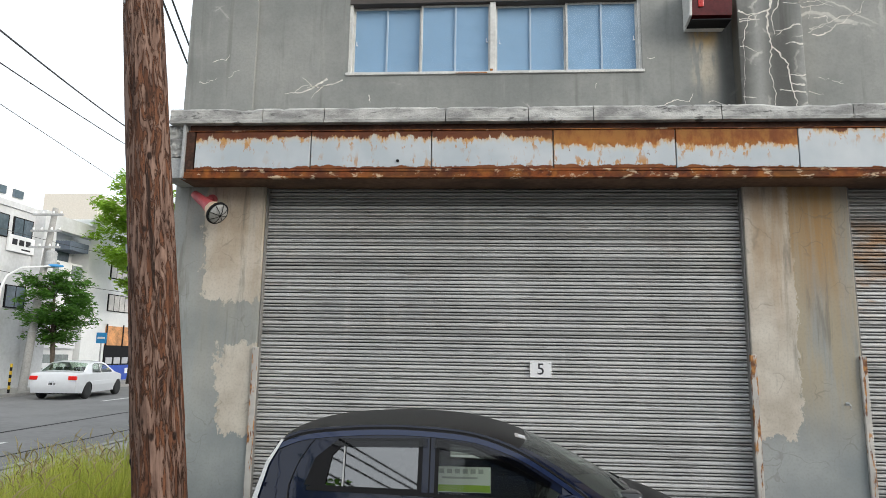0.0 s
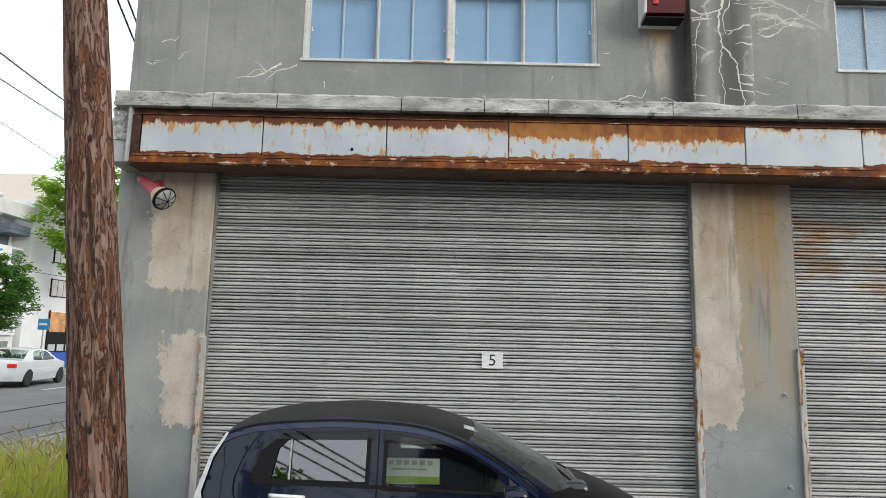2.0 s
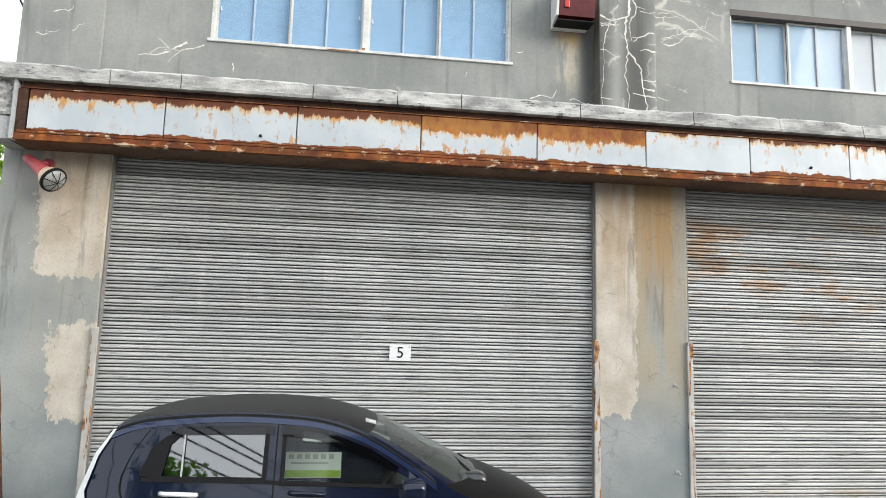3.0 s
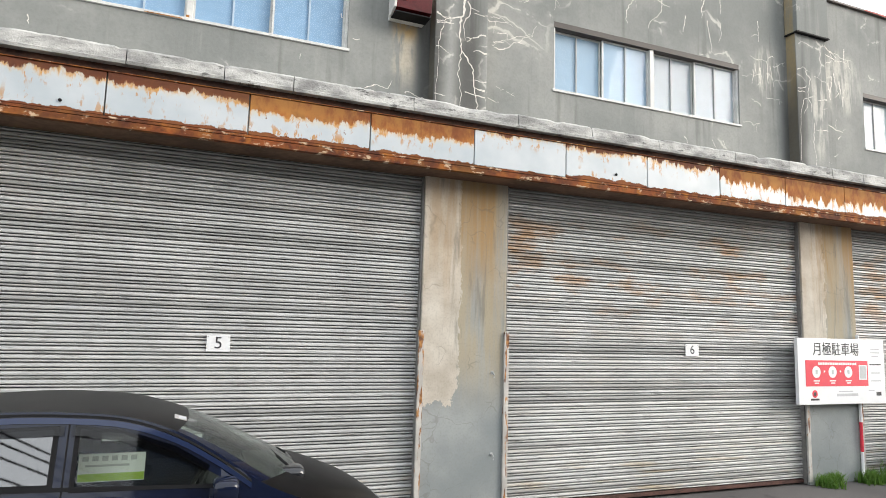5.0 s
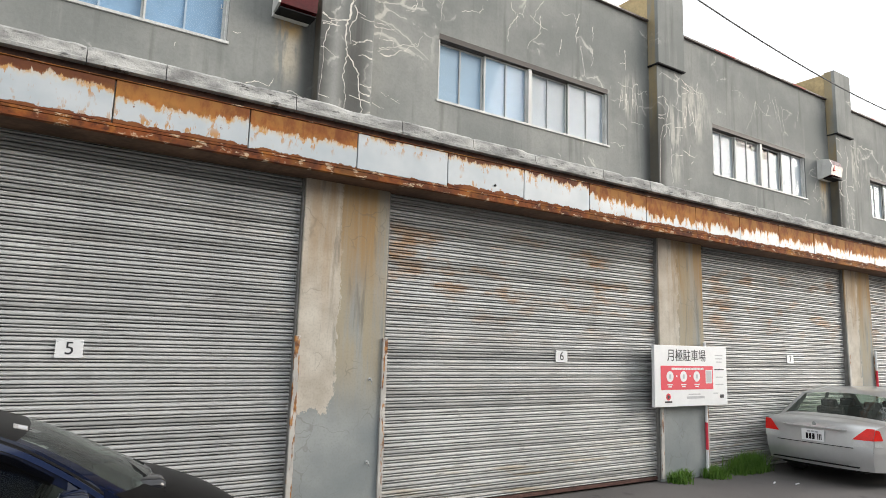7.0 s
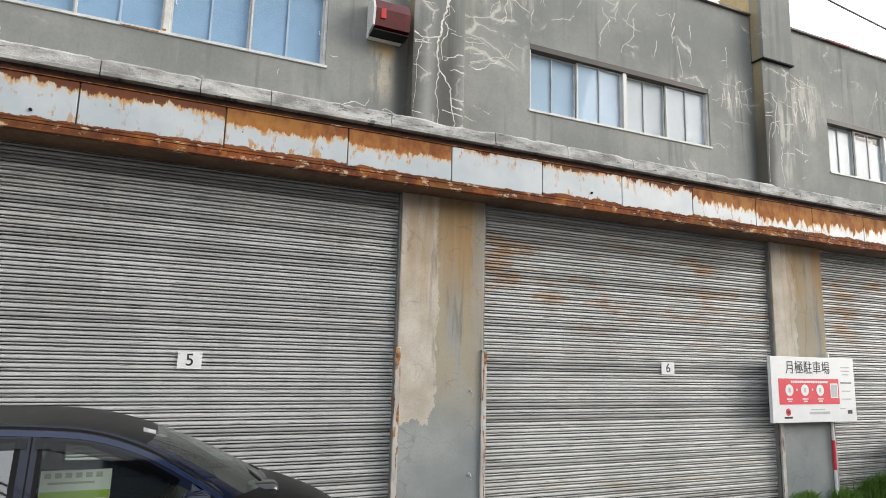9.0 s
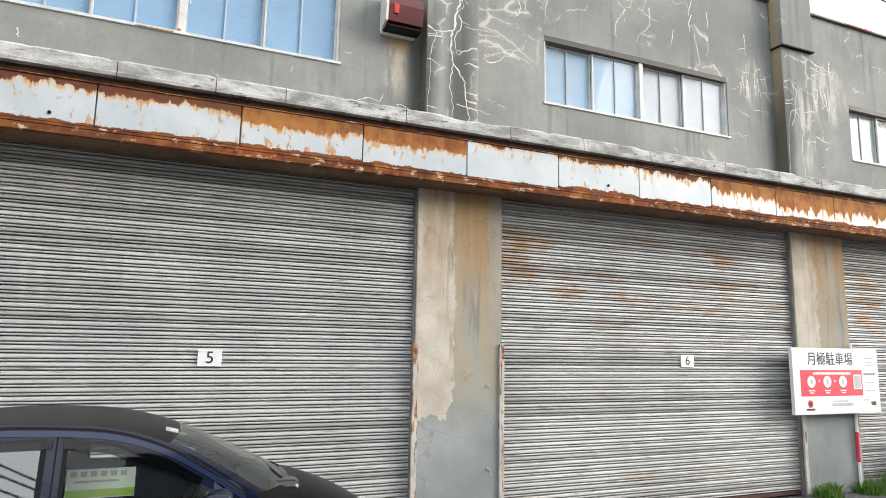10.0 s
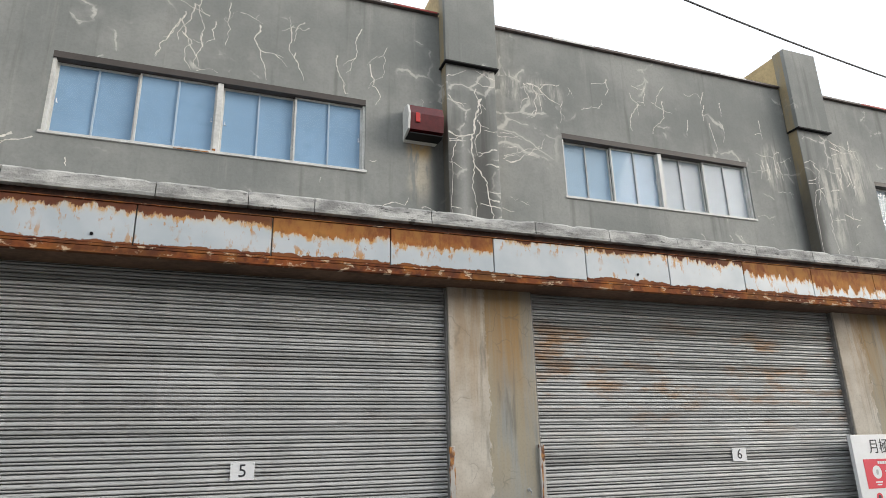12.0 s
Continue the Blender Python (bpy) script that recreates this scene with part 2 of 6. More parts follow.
def fascia_paint():
    """Pale blue-white sheet, rust coming from the upper edge and the lower seam; the object's colour says how far."""
    m, nt, b = mk("fascia_paint", rough=0.5)
    q = obj_pos(nt)
    x, y, z = axes(nt, q)
    info = nt.nodes.new("ShaderNodeObjectInfo")
    col = nt.nodes.new("ShaderNodeSeparateColor")
    nt.links.new(info.outputs["Color"], col.inputs[0])
    top_amt, low_amt = col.outputs[0], col.outputs[1]
    p = geo_pos(nt)
    white = blend(nt, span(nt, fuzz(nt, p, 2.2, 5), 0.3, 0.7), (0.41, 0.46, 0.495), (0.51, 0.545, 0.57))
    drip = fuzz(nt, mapped(nt, p, (3.6, 1, 0.9)), 2.6, 9, 0.7)
    lobe = fuzz(nt, mapped(nt, p, (1, 1, 0.8)), 1.5, 3, 0.5)
    bits = fuzz(nt, mapped(nt, p, (2.4, 1, 1.0)), 5.0, 7, 0.68)
    flake = fuzz(nt, p, 5.0, 8, 0.7)
    # depth of rust below the upper edge
    t = calc(nt, "DIVIDE", calc(nt, "ADD", z, 0.19), 0.38)
    n = calc(nt, "ADD", calc(nt, "ADD", calc(nt, "MULTIPLY", drip, 0.5), calc(nt, "MULTIPLY", flake, 0.2)), calc(nt, "MULTIPLY", lobe, 0.3))
    up = calc(nt, "ADD", calc(nt, "ADD", t, calc(nt, "MULTIPLY", calc(nt, "SUBTRACT", n, 0.5), 1.5)), calc(nt, "SUBTRACT", top_amt, 1.0))
    # upright runs where the paint hangs on in strips
    strip = fuzz(nt, mapped(nt, p, (5.0, 1, 0.35)), 2.2, 6, 0.6)
    up = calc(nt, "ADD", up, calc(nt, "MULTIPLY", calc(nt, "MULTIPLY", calc(nt, "SUBTRACT", strip, 0.5), 1.15), col.outputs[2]))
    lo = calc(nt, "ADD", calc(nt, "ADD", calc(nt, "MULTIPLY", t, -4.2), calc(nt, "MULTIPLY", calc(nt, "SUBTRACT", flake, 0.5), 1.5)), low_amt)
    stain = span(nt, up, -0.16, 0.04, 0, 0.5)
    c = blend(nt, stain, white, (0.58, 0.46, 0.27))
    # loose ochre flakes hanging on above the lower seam and under the fringe
    near = calc(nt, "MAXIMUM", span(nt, up, -0.45, -0.1, 0, 1), calc(nt, "MULTIPLY", span(nt, t, 0.5, 0.15), span(nt, low_amt, 0.2, 0.34)))
    loose = calc(nt, "MULTIPLY", span(nt, bits, 0.56, 0.6, 0, 0.9), near)
    c = blend(nt, loose, c, (0.44, 0.205, 0.04))
    # a thin ochre rim where the paint lifts
    c = blend(nt, calc(nt, "MULTIPLY", span(nt, up, -0.1, 0.0), span(nt, bits, 0.44, 0.54, 0, 0.8)), c, (0.50, 0.25, 0.05))
    k = calc(nt, "MAXIMUM", span(nt, up, 0.0, 0.06), span(nt, lo, 0.0, 0.05))
    deep = blend(nt, span(nt, calc(nt, "ADD", t, calc(nt, "MULTIPLY", flake, 0.5)), 0.86, 1.16, 0, 0.85), rust_tone(nt, p), (0.10, 0.032, 0.015))
    bright = blend(nt, span(nt, fuzz(nt, mapped(nt, p, (1.5, 1, 0.8)), 4.0, 6, 0.65), 0.36, 0.62), (0.25, 0.075, 0.018), (0.50, 0.235, 0.055))
    deep = blend(nt, span(nt, top_amt, 0.3, 0.42, 0, 0.5), deep, bright)
    deep = blend(nt, span(nt, t, 0.3, 0.12, 0, 0.7), deep, (0.13, 0.036, 0.014))
    c = blend(nt, k, c, deep)
    spots = span(nt, fuzz(nt, p, 13, 3), 0.72, 0.75)
    c = blend(nt, spots, c, (0.16, 0.06, 0.025))
    paint(nt, b, c)
    nt.links.new(span(nt, k, 0, 1, 0.42, 0.9), b.inputs["Roughness"])
    relief(nt, b, calc(nt, "SUBTRACT", calc(nt, "MULTIPLY", flake, 0.3), k), 0.4, 0.004)
    return m


def rust_steel():
    m, nt, b = mk("rusty_steel", rough=0.85, spec=0.3)
    p = geo_pos(nt)
    c = blend(nt, span(nt, fuzz(nt, p, 2.2, 5), 0.36, 0.6, 0.75, 0.1), rust_tone(nt, p), (0.06, 0.021, 0.012))
    c = blend(nt, span(nt, fuzz(nt, mapped(nt, p, (2.5, 1, 5)), 2.6, 6, 0.65), 0.56, 0.62, 0, 0.85), c, (0.55, 0.42, 0.29))
    c = blend(nt, span(nt, fuzz(nt, p, 0.5, 3), 0.55, 0.75, 0, 0.55), c, (0.12, 0.04, 0.016))
    paint(nt, b, c)
    relief(nt, b, fuzz(nt, p, 30, 5), 0.5, 0.004)
    return m


def slat_metal():
    m, nt, b = mk("slat_metal", rough=0.55, metal=0.15, spec=0.4)
    p = geo_pos(nt)
    x, y, z = axes(nt, p)
    shift = rand(nt)
    col = blend(nt, span(nt, fuzz(nt, mapped(nt, p, (0.9, 1, 0.5)), 1.4, 5, 0.6), 0.33, 0.68), (0.40, 0.408, 0.41), (0.51, 0.515, 0.512))
    along = fuzz(nt, mapped(nt, p, (1.1, 1, 40.0), shift), 1.6, 6, 0.68)
    col = blend(nt, span(nt, along, 0.52, 0.72, 0, 0.6), col, (0.2, 0.2, 0.195))
    col = blend(nt, span(nt, along, 0.44, 0.3, 0, 0.5), col, (0.54, 0.54, 0.53))
    # pale upright washes
    wash = fuzz(nt, mapped(nt, p, (6.5, 1, 0.16)), 1.3, 3, 0.5)
    col = blend(nt, calc(nt, "MULTIPLY", span(nt, wash, 0.58, 0.7, 0, 0.4), span(nt, fuzz(nt, p, 1.1, 3), 0.42, 0.6)), col, (0.60, 0.59, 0.58))
    # orange rust in patches high on the doors
    rs = fuzz(nt, mapped(nt, p, (0.9, 1, 2.6)), 1.5, 6, 0.68)
    zone = calc(nt, "MULTIPLY", span(nt, z, 1.7, 2.7, 0.08, 1.0), span(nt, z, 3.45, 3.1, 0.2, 1.0))
    k = calc(nt, "MULTIPLY", span(nt, rs, 0.49, 0.64, 0, 0.8), calc(nt, "MULTIPLY", zone, span(nt, x, 4.3, 6.2, 0.12, 1.0)))
    col = blend(nt, k, col, (0.36, 0.19, 0.07))
    low = calc(nt, "MULTIPLY", span(nt, z, 0.8, 0.3), span(nt, fuzz(nt, mapped(nt, p, (0.7, 1, 9)), 1.5, 5), 0.5, 0.66, 0, 0.7))
    col = blend(nt, low, col, (0.33, 0.25, 0.14))
    col = blend(nt, span(nt, shift, 0.4, 1.0, 0, 0.3), col, (0.56, 0.56, 0.55))
    col = blend(nt, span(nt, shift, 0.35, 0.0, 0, 0.5), col, (0.16, 0.16, 0.155))
    soot = fuzz(nt, mapped(nt, p, (1.6, 1, 60.0), shift), 1.6, 5, 0.65)
    col = blend(nt, span(nt, soot, 0.6, 0.64, 0, 0.8), col, (0.085, 0.083, 0.078))
    paint(nt, b, col)
    nt.links.new(span(nt, along, 0.3, 0.7, 0.4, 0.75), b.inputs["Roughness"])
    relief(nt, b, along, 0.25, 0.004)
    return m


def pole_wood():
    m, nt, b = mk("pole_wood", rough=0.85, spec=0.25)
    q = obj_pos(nt)
    grain = fuzz(nt, mapped(nt, q, (10, 10, 1.3)), 2.4, 9, 0.72, 0.4)
    plate = fuzz(nt, mapped(nt, q, (9, 9, 1.5)), 2.6, 8, 0.66, 1.2)
    c = blend(nt, span(nt, grain, 0.32, 0.68), (0.045, 0.020, 0.012), (0.20, 0.085, 0.045))
    x, y, z = axes(nt, q)
    # one flank has kept its red-brown, the other has weathered to flaking grey-pink plates
    side = span(nt, calc(nt, "ADD", x, calc(nt, "MULTIPLY", grain, 0.12)), -0.06, 0.08)
    c = blend(nt, side, blend(nt, 0.55, c, (0.25, 0.082, 0.03)), c)
    c = blend(nt, calc(nt, "MULTIPLY", span(nt, plate, 0.47, 0.53), span(nt, side, 0, 1, 0.08, 0.62)), c, blend(nt, span(nt, grain, 0.35, 0.65), (0.17, 0.105, 0.08), (0.33, 0.235, 0.19)))
    c = blend(nt, span(nt, fuzz(nt, mapped(nt, q, (3, 3, 1.2)), 2.0, 4), 0.58, 0.7, 0, 0.7), c, (0.05, 0.024, 0.016))
    rim = calc(nt, "MULTIPLY", span(nt, plate, 0.44, 0.465), span(nt, plate, 0.5, 0.475, 0.0, 1.0))
    c = blend(nt, calc(nt, "MULTIPLY", rim, 0.75), c, (0.03, 0.016, 0.011))
    split = fuzz(nt, mapped(nt, q, (18, 18, 0.9)), 1.5, 4, 0.55)
    c = blend(nt, span(nt, split, 0.62, 0.68, 0, 0.85), c, (0.022, 0.013, 0.01))
    v = nt.nodes.new("ShaderNodeTexVoronoi")
    nt.links.new(mapped(nt, q, (1.0, 1.0, 0.55)), v.inputs["Vector"])
    v.inputs["Scale"].default_value = 7.5
    knot = span(nt, calc(nt, "ADD", v.outputs["Distance"], calc(nt, "MULTIPLY", grain, 0.12)), 0.2, 0.13)
    c = blend(nt, calc(nt, "MULTIPLY", knot, 0.9), c, (0.028, 0.016, 0.012))
    paint(nt, b, c)
    h = calc(nt, "ADD", calc(nt, "MULTIPLY", grain, 0.6), calc(nt, "SUBTRACT", span(nt, plate, 0.46, 0.53), calc(nt, "MULTIPLY", knot, 1.2)))
    relief(nt, b, h, 0.9, 0.012)
    return m


def asphalt():
    m, nt, b = mk("asphalt", rough=0.9, spec=0.25)
    p = geo_pos(nt)
    c = blend(nt, span(nt, fuzz(nt, p, 0.35, 5), 0.3, 0.7), (0.085, 0.08, 0.078), (0.15, 0.14, 0.136))
    c = blend(nt, span(nt, fuzz(nt, p, 90, 2), 0.5, 0.75, 0, 0.5), c, (0.24, 0.23, 0.22))
    c = blend(nt, span(nt, fuzz(nt, p, 2.3, 6), 0.6, 0.72, 0, 0.5), c, (0.06, 0.056, 0.054))
    paint(nt, b, c)
    relief(nt, b, fuzz(nt, p, 120, 3), 0.4, 0.004)
    return m


def leaf_mat(name, a, bcol):
    m, nt, b = mk(name, rough=0.6, spec=0.3)
    paint(nt, b, blend(nt, island(nt), a, bcol))
    b.inputs["Subsurface Weight"].default_value = 0.0
    tr = nt.nodes.new("ShaderNodeBsdfTranslucent")
    tr.inputs["Color"].default_value = rgba(tuple(min(1, v * 1.6) for v in bcol))
    mx = nt.nodes.new("ShaderNodeMixShader")
    mx.inputs[0].default_value = 0.35
    nt.links.new(b.outputs[0], mx.inputs[1])
    nt.links.new(tr.outputs[0], mx.inputs[2])
    nt.links.new(mx.outputs[0], nt.nodes["Material Output"].inputs["Surface"])
    return m


def pane_glass(name, tint, ior=1.5, film=0.0):
    """Clear sheet: it lets light straight through and mirrors by its angle."""
    m = bpy.data.materials.new(name)
    m.use_nodes = True
    nt = m.node_tree
    nt.nodes.clear()
    t = nt.nodes.new("ShaderNodeBsdfTransparent")
    t.inputs["Color"].default_value = rgba(tint)
    g = nt.nodes.new("ShaderNodeBsdfGlossy")
    g.inputs["Roughness"].default_value = 0.02
    lw = nt.nodes.new("ShaderNodeLayerWeight")
    lw.inputs["Blend"].default_value = 0.5
    f0 = ((ior - 1) / (ior + 1)) ** 2
    fac = calc(nt, "ADD", calc(nt, "MULTIPLY", calc(nt, "POWER", lw.outputs["Facing"], 5.0), 1 - f0), f0)
    mx = nt.nodes.new("ShaderNodeMixShader")
    nt.links.new(fac, mx.inputs[0])
    nt.links.new(t.outputs[0], mx.inputs[1])
    nt.links.new(g.outputs[0], mx.inputs[2])
    o = nt.nodes.new("ShaderNodeOutputMaterial")
    # a pale diffuse veil that stands in for sky mirrored in car glass
    veil = nt.nodes.new("ShaderNodeBsdfDiffuse")
    veil.inputs["Color"].default_value = (0.33, 0.38, 0.35, 1)
    both = nt.nodes.new("ShaderNodeMixShader")
    both.inputs[0].default_value = film
    nt.links.new(mx.outputs[0], both.inputs[1])
    nt.links.new(veil.outputs[0], both.inputs[2])
    nt.links.new(both.outputs[0], o.inputs["Surface"])
    return m


WALL, PILLAR, LEDGE, FASCIA, RUST, SLAT, WOOD, ASPHALT = wall_paint(), pillar_coat(), ledge_stone(), fascia_paint(), rust_steel(), slat_metal(), pole_wood(), asphalt()
SCAR = plain("lime_deposit", (0.62, 0.60, 0.555), 0.9, vary=0.28, scale=5)
ALU = plain("weathered_white_frame", (0.56, 0.56, 0.54), 0.5, vary=0.18, scale=5)
FAINT_BAR = plain("blue_grey_bar", (0.37, 0.46, 0.55), 0.5, vary=0.1, scale=5)
BRONZE = plain("dark_window_head", (0.055, 0.045, 0.04), 0.6)
GLASS = pane_glass("window_glass", (0.86, 0.91, 0.94), 1.34)
# blue of these linings partly paints the sky mirrored in the panes
BLUE_FILM = plain("sky_tone_blue_lining", (0.27, 0.41, 0.57), 0.6, vary=0.08, scale=1.2, bump=0)
PALE_FILM = plain("sky_tone_pale_lining", (0.36, 0.47, 0.58), 0.6, vary=0.1, scale=1.2, bump=0)
WHITE_FILM = plain("white_lining", (0.46, 0.49, 0.52), 0.7, vary=0.14, scale=1.2, bump=0)
DARK = plain("dark_inside", (0.03, 0.03, 0.03), 0.9)
SEAL = plain("black_rubber", (0.01, 0.01, 0.011), 0.65, spec=0.15)
GREY_STEEL = plain("galvanised_steel", (0.36, 0.37, 0.37), 0.5, vary=0.2)
def rail_paint():
    m, nt, b = mk("rail_paint", rough=0.7)
    p = geo_pos(nt)
    c = blend(nt, span(nt, fuzz(nt, p, 4, 4), 0.35, 0.65), (0.40, 0.385, 0.36), (0.56, 0.54, 0.50))
    r = fuzz(nt, mapped(nt, p, (9, 3, 1.5)), 1.6, 7, 0.68)
    z = axes(nt, p)[2]
    r = calc(nt, "ADD", r, span(nt, z, 1.9, 2.0, 0.03, -0.3))
    c = blend(nt, span(nt, r, 0.55, 0.60), c, blend(nt, span(nt, fuzz(nt, p, 14, 4), 0.4, 0.6), (0.13, 0.05, 0.02), (0.42, 0.19, 0.05)))
    paint(nt, b, c)
    relief(nt, b, r, 0.4, 0.004)
    return m


RAIL = rail_paint()
CHANNEL = plain("dull_channel_steel", (0.19, 0.185, 0.175), 0.6, vary=0.3, scale=4)
# rust with the shade under the ledge darkened into its colour
SHADED_RUST = plain("shade_darkened_rust", (0.055, 0.024, 0.014), 0.9, vary=0.6, scale=4, bump=0.4)
BROWN_BAR = plain("brown_bottom_bar", (0.085, 0.04, 0.032), 0.85, vary=0.5, scale=4)
CONCRETE = plain("concrete", (0.34, 0.335, 0.32), 0.9, vary=0.2, scale=2, bump=0.4)
COPING = plain("roof_flashing", (0.09, 0.07, 0.065), 0.6, vary=0.5, scale=3)
RED_FLASH = plain("red_flashing_paint", (0.30, 0.05, 0.04), 0.7, vary=0.4, scale=8)
OCHRE = plain("ochre_weathered_render", (0.42, 0.32, 0.17), 0.9, vary=0.3, scale=2, bump=0.4)
PLATE_WHITE = plain("white_sign_board", (0.78, 0.79, 0.80), 0.4, vary=0.04)
INK = plain("black_lettering", (0.02, 0.02, 0.025), 0.5)
SIGN_RED = plain("red_print", (0.68, 0.035, 0.065), 0.45, vary=0.06)
PRINT_GREY = plain("grey_print", (0.45, 0.46, 0.48), 0.5)
ALARM_RED = plain("red_lamp_lens", (0.085, 0.007, 0.008), 0.25, vary=0.25)
ALARM_LIT = plain("lit_red_lens", (0.45, 0.02, 0.015), 0.25)
ALARM_BASE = plain("aged_white_casing", (0.60, 0.60, 0.58), 0.5)
LAMP_PINK = plain("faded_red_enamel", (0.42, 0.075, 0.085), 0.55, vary=0.25)
LAMP_CREAM = plain("peeling_cream_enamel", (0.60, 0.45, 0.32), 0.6, vary=0.25)
LAMP_GLASS = plain("dusty_lamp_glass", (0.32, 0.33, 0.32), 0.25, vary=0.25)
ROAD = plain("pale_worn_asphalt", (0.19, 0.187, 0.183), 0.9, vary=0.14, scale=0.6, bump=0.4)
LINE_PAINT = plain("road_line_paint", (0.6, 0.6, 0.58), 0.8, vary=0.25, scale=6)
KERB = plain("kerb_stone", (0.30, 0.295, 0.28), 0.9, vary=0.2, scale=3, bump=0.4)
PAVING = plain("pavement_concrete", (0.33, 0.32, 0.30), 0.9, vary=0.16, scale=3, bump=0.3)
WIRE = plain("cable_sheath", (0.03, 0.03, 0.033), 0.6)
BARK = plain("bark", (0.11, 0.085, 0.065), 0.9, vary=0.35, scale=9, bump=0.7)
LEAF_DARK = leaf_mat("dark_leaf", (0.03, 0.09, 0.018), (0.10, 0.22, 0.035))
LEAF_LIGHT = leaf_mat("fresh_leaf", (0.10, 0.21, 0.015), (0.27, 0.42, 0.05))
GRASS = leaf_mat("tall_grass", (0.15, 0.22, 0.03), (0.47, 0.48, 0.10))
WEED = leaf_mat("weed_green", (0.05, 0.13, 0.02), (0.14, 0.25, 0.05))
SEED = leaf_mat("dry_seed_head", (0.30, 0.24, 0.11), (0.42, 0.36, 0.2))
NAVY = plain("navy_car_paint", (0.003, 0.0065, 0.022), 0.18, spec=0.15, vary=0.05, coat=0.7, bump=0)
# lighter blue that paints the sheen along the navy car's roof edge
NAVY_SHEEN = plain("navy_painted_sheen", (0.010, 0.020, 0.062), 0.28, metal=0.4, spec=0.2, vary=0.05, coat=1.0, bump=0)
LABEL_GREY = plain("weathered_label", (0.33, 0.32, 0.31), 0.6, vary=0.3, scale=30)
PIANO = plain("gloss_black_plastic", (0.012, 0.013, 0.016), 0.2, vary=0.1, coat=0.5)
# same navy paint, recoloured charcoal for how roof and bonnet reflect
TOP_TONE = plain("reflection_toned_top_paint", (0.0065, 0.0062, 0.0064), 0.36, spec=0.07, vary=0.3, coat=0.06, bump=0.05)
SILVER = plain("silver_car_paint", (0.58, 0.59, 0.59), 0.3, metal=0.55, vary=0.04, coat=0.7, bump=0)
WHITE_CAR = plain("white_car_paint", (0.75, 0.76, 0.77), 0.3, vary=0.03, coat=0.8, bump=0)
CAR_GLASS = pane_glass("car_glass", (0.82, 0.88, 0.83), 1.5, 0.02)
SCREEN_GLASS = pane_glass("windscreen_glass", (0.76, 0.87, 0.79), 1.8, 0.055)
PRIVACY = pane_glass("mirrored_privacy_glass", (0.25, 0.27, 0.28), 3.1)
VISOR = pane_glass("smoked_visor", (0.16, 0.16, 0.17), 1.5)
TYRE = plain("tyre_rubber", (0.02, 0.02, 0.02), 0.8)
RIM = plain("alloy_rim", (0.42, 0.42, 0.43), 0.35, metal=0.7)
TAIL_RED = plain("red_tail_lens", (0.78, 0.018, 0.012), 0.3, spec=0.2, coat=0.25)
TAIL_CLEAR = plain("clear_tail_lens", (0.62, 0.63, 0.62), 0.15, coat=1.0)
CHROME = plain("bright_trim", (0.72, 0.72, 0.72), 0.15, metal=1.0, vary=0.03, bump=0)
SEAT = plain("seat_cloth", (0.035, 0.035, 0.036), 0.95, spec=0.1)
MIRRORED_GREEN = plain("green_print", (0.34, 0.50, 0.05), 0.5)
FAR_WHITE = plain("white_tile_facade", (0.76, 0.77, 0.77), 0.6, vary=0.06, scale=1.0)
FAR_GREY = plain("grey_facade", (0.58, 0.59, 0.60), 0.7, vary=0.12, scale=0.8)
FAR_CREAM = plain("cream_facade", (0.64, 0.60, 0.53), 0.7, vary=0.08)
FAR_GLASS = plain("far_window_glass", (0.10, 0.13, 0.16), 0.08, vary=0.3, scale=0.7)
SHOP_GLASS = plain("shop_glass", (0.24, 0.27, 0.27), 0.1, vary=0.3, scale=0.9)
SHOP_BLUE = plain("blue_shop_panel", (0.02, 0.07, 0.42), 0.4)
SHOP_YELLOW = plain("yellow_mark", (0.65, 0.55, 0.05), 0.5)
SHOP_ORANGE = plain("orange_poster", (0.55, 0.26, 0.10), 0.5, vary=0.5, scale=2)
FAR_AWNING = plain("slate_awning", (0.12, 0.15, 0.2), 0.6)
SHOP_PALE = plain("pale_blinds_behind_glass", (0.6, 0.57, 0.54), 0.2, vary=0.2, scale=2)
HYDRANT = plain("yellow_enamel", (0.62, 0.40, 0.02), 0.5)
SKY_BLUE_SIGN = plain("blue_street_plate", (0.03, 0.25, 0.55), 0.4)

# ---- mesh helpers ----


def part(name, bm, material, parent=None, label="", smooth=False):
    """Link a bmesh as one mesh object, under parent if there is one."""
    me = bpy.data.meshes.new(name)
    bm.to_mesh(me)
    bm.free()
    me.materials.append(material)
    if smooth:
        me.polygons.foreach_set("use_smooth", [True] * len(me.polygons))
    ob = new(name, me)
    if parent is not None:
        ob.parent = parent
    if label:
        tagged(ob, label)
    return ob


def shared(name, me, parent, place, turn=(0, 0, 0)):
    ob = new(name, me)
    ob.parent = parent
    ob.matrix_basis = pose(*place, *turn)
    return ob


def mesh_of(name, bm, material, smooth=False):
    me = bpy.data.meshes.new(name)
    bm.to_mesh(me)
    bm.free()
    me.materials.append(material)
    if smooth:
        me.polygons.foreach_set("use_smooth", [True] * len(me.polygons))
    return me


def raw(name, verts, faces, material, parent=None, label="", smooth=False):
    me = bpy.data.meshes.new(name)
    me.from_pydata(verts, [], faces)
    me.materials.append(material)
    if smooth:
        me.polygons.foreach_set("use_smooth", [True] * len(me.polygons))
    ob = new(name, me)
    if parent is not None:
        ob.parent = parent
    if label:
        tagged(ob, label)
    return ob


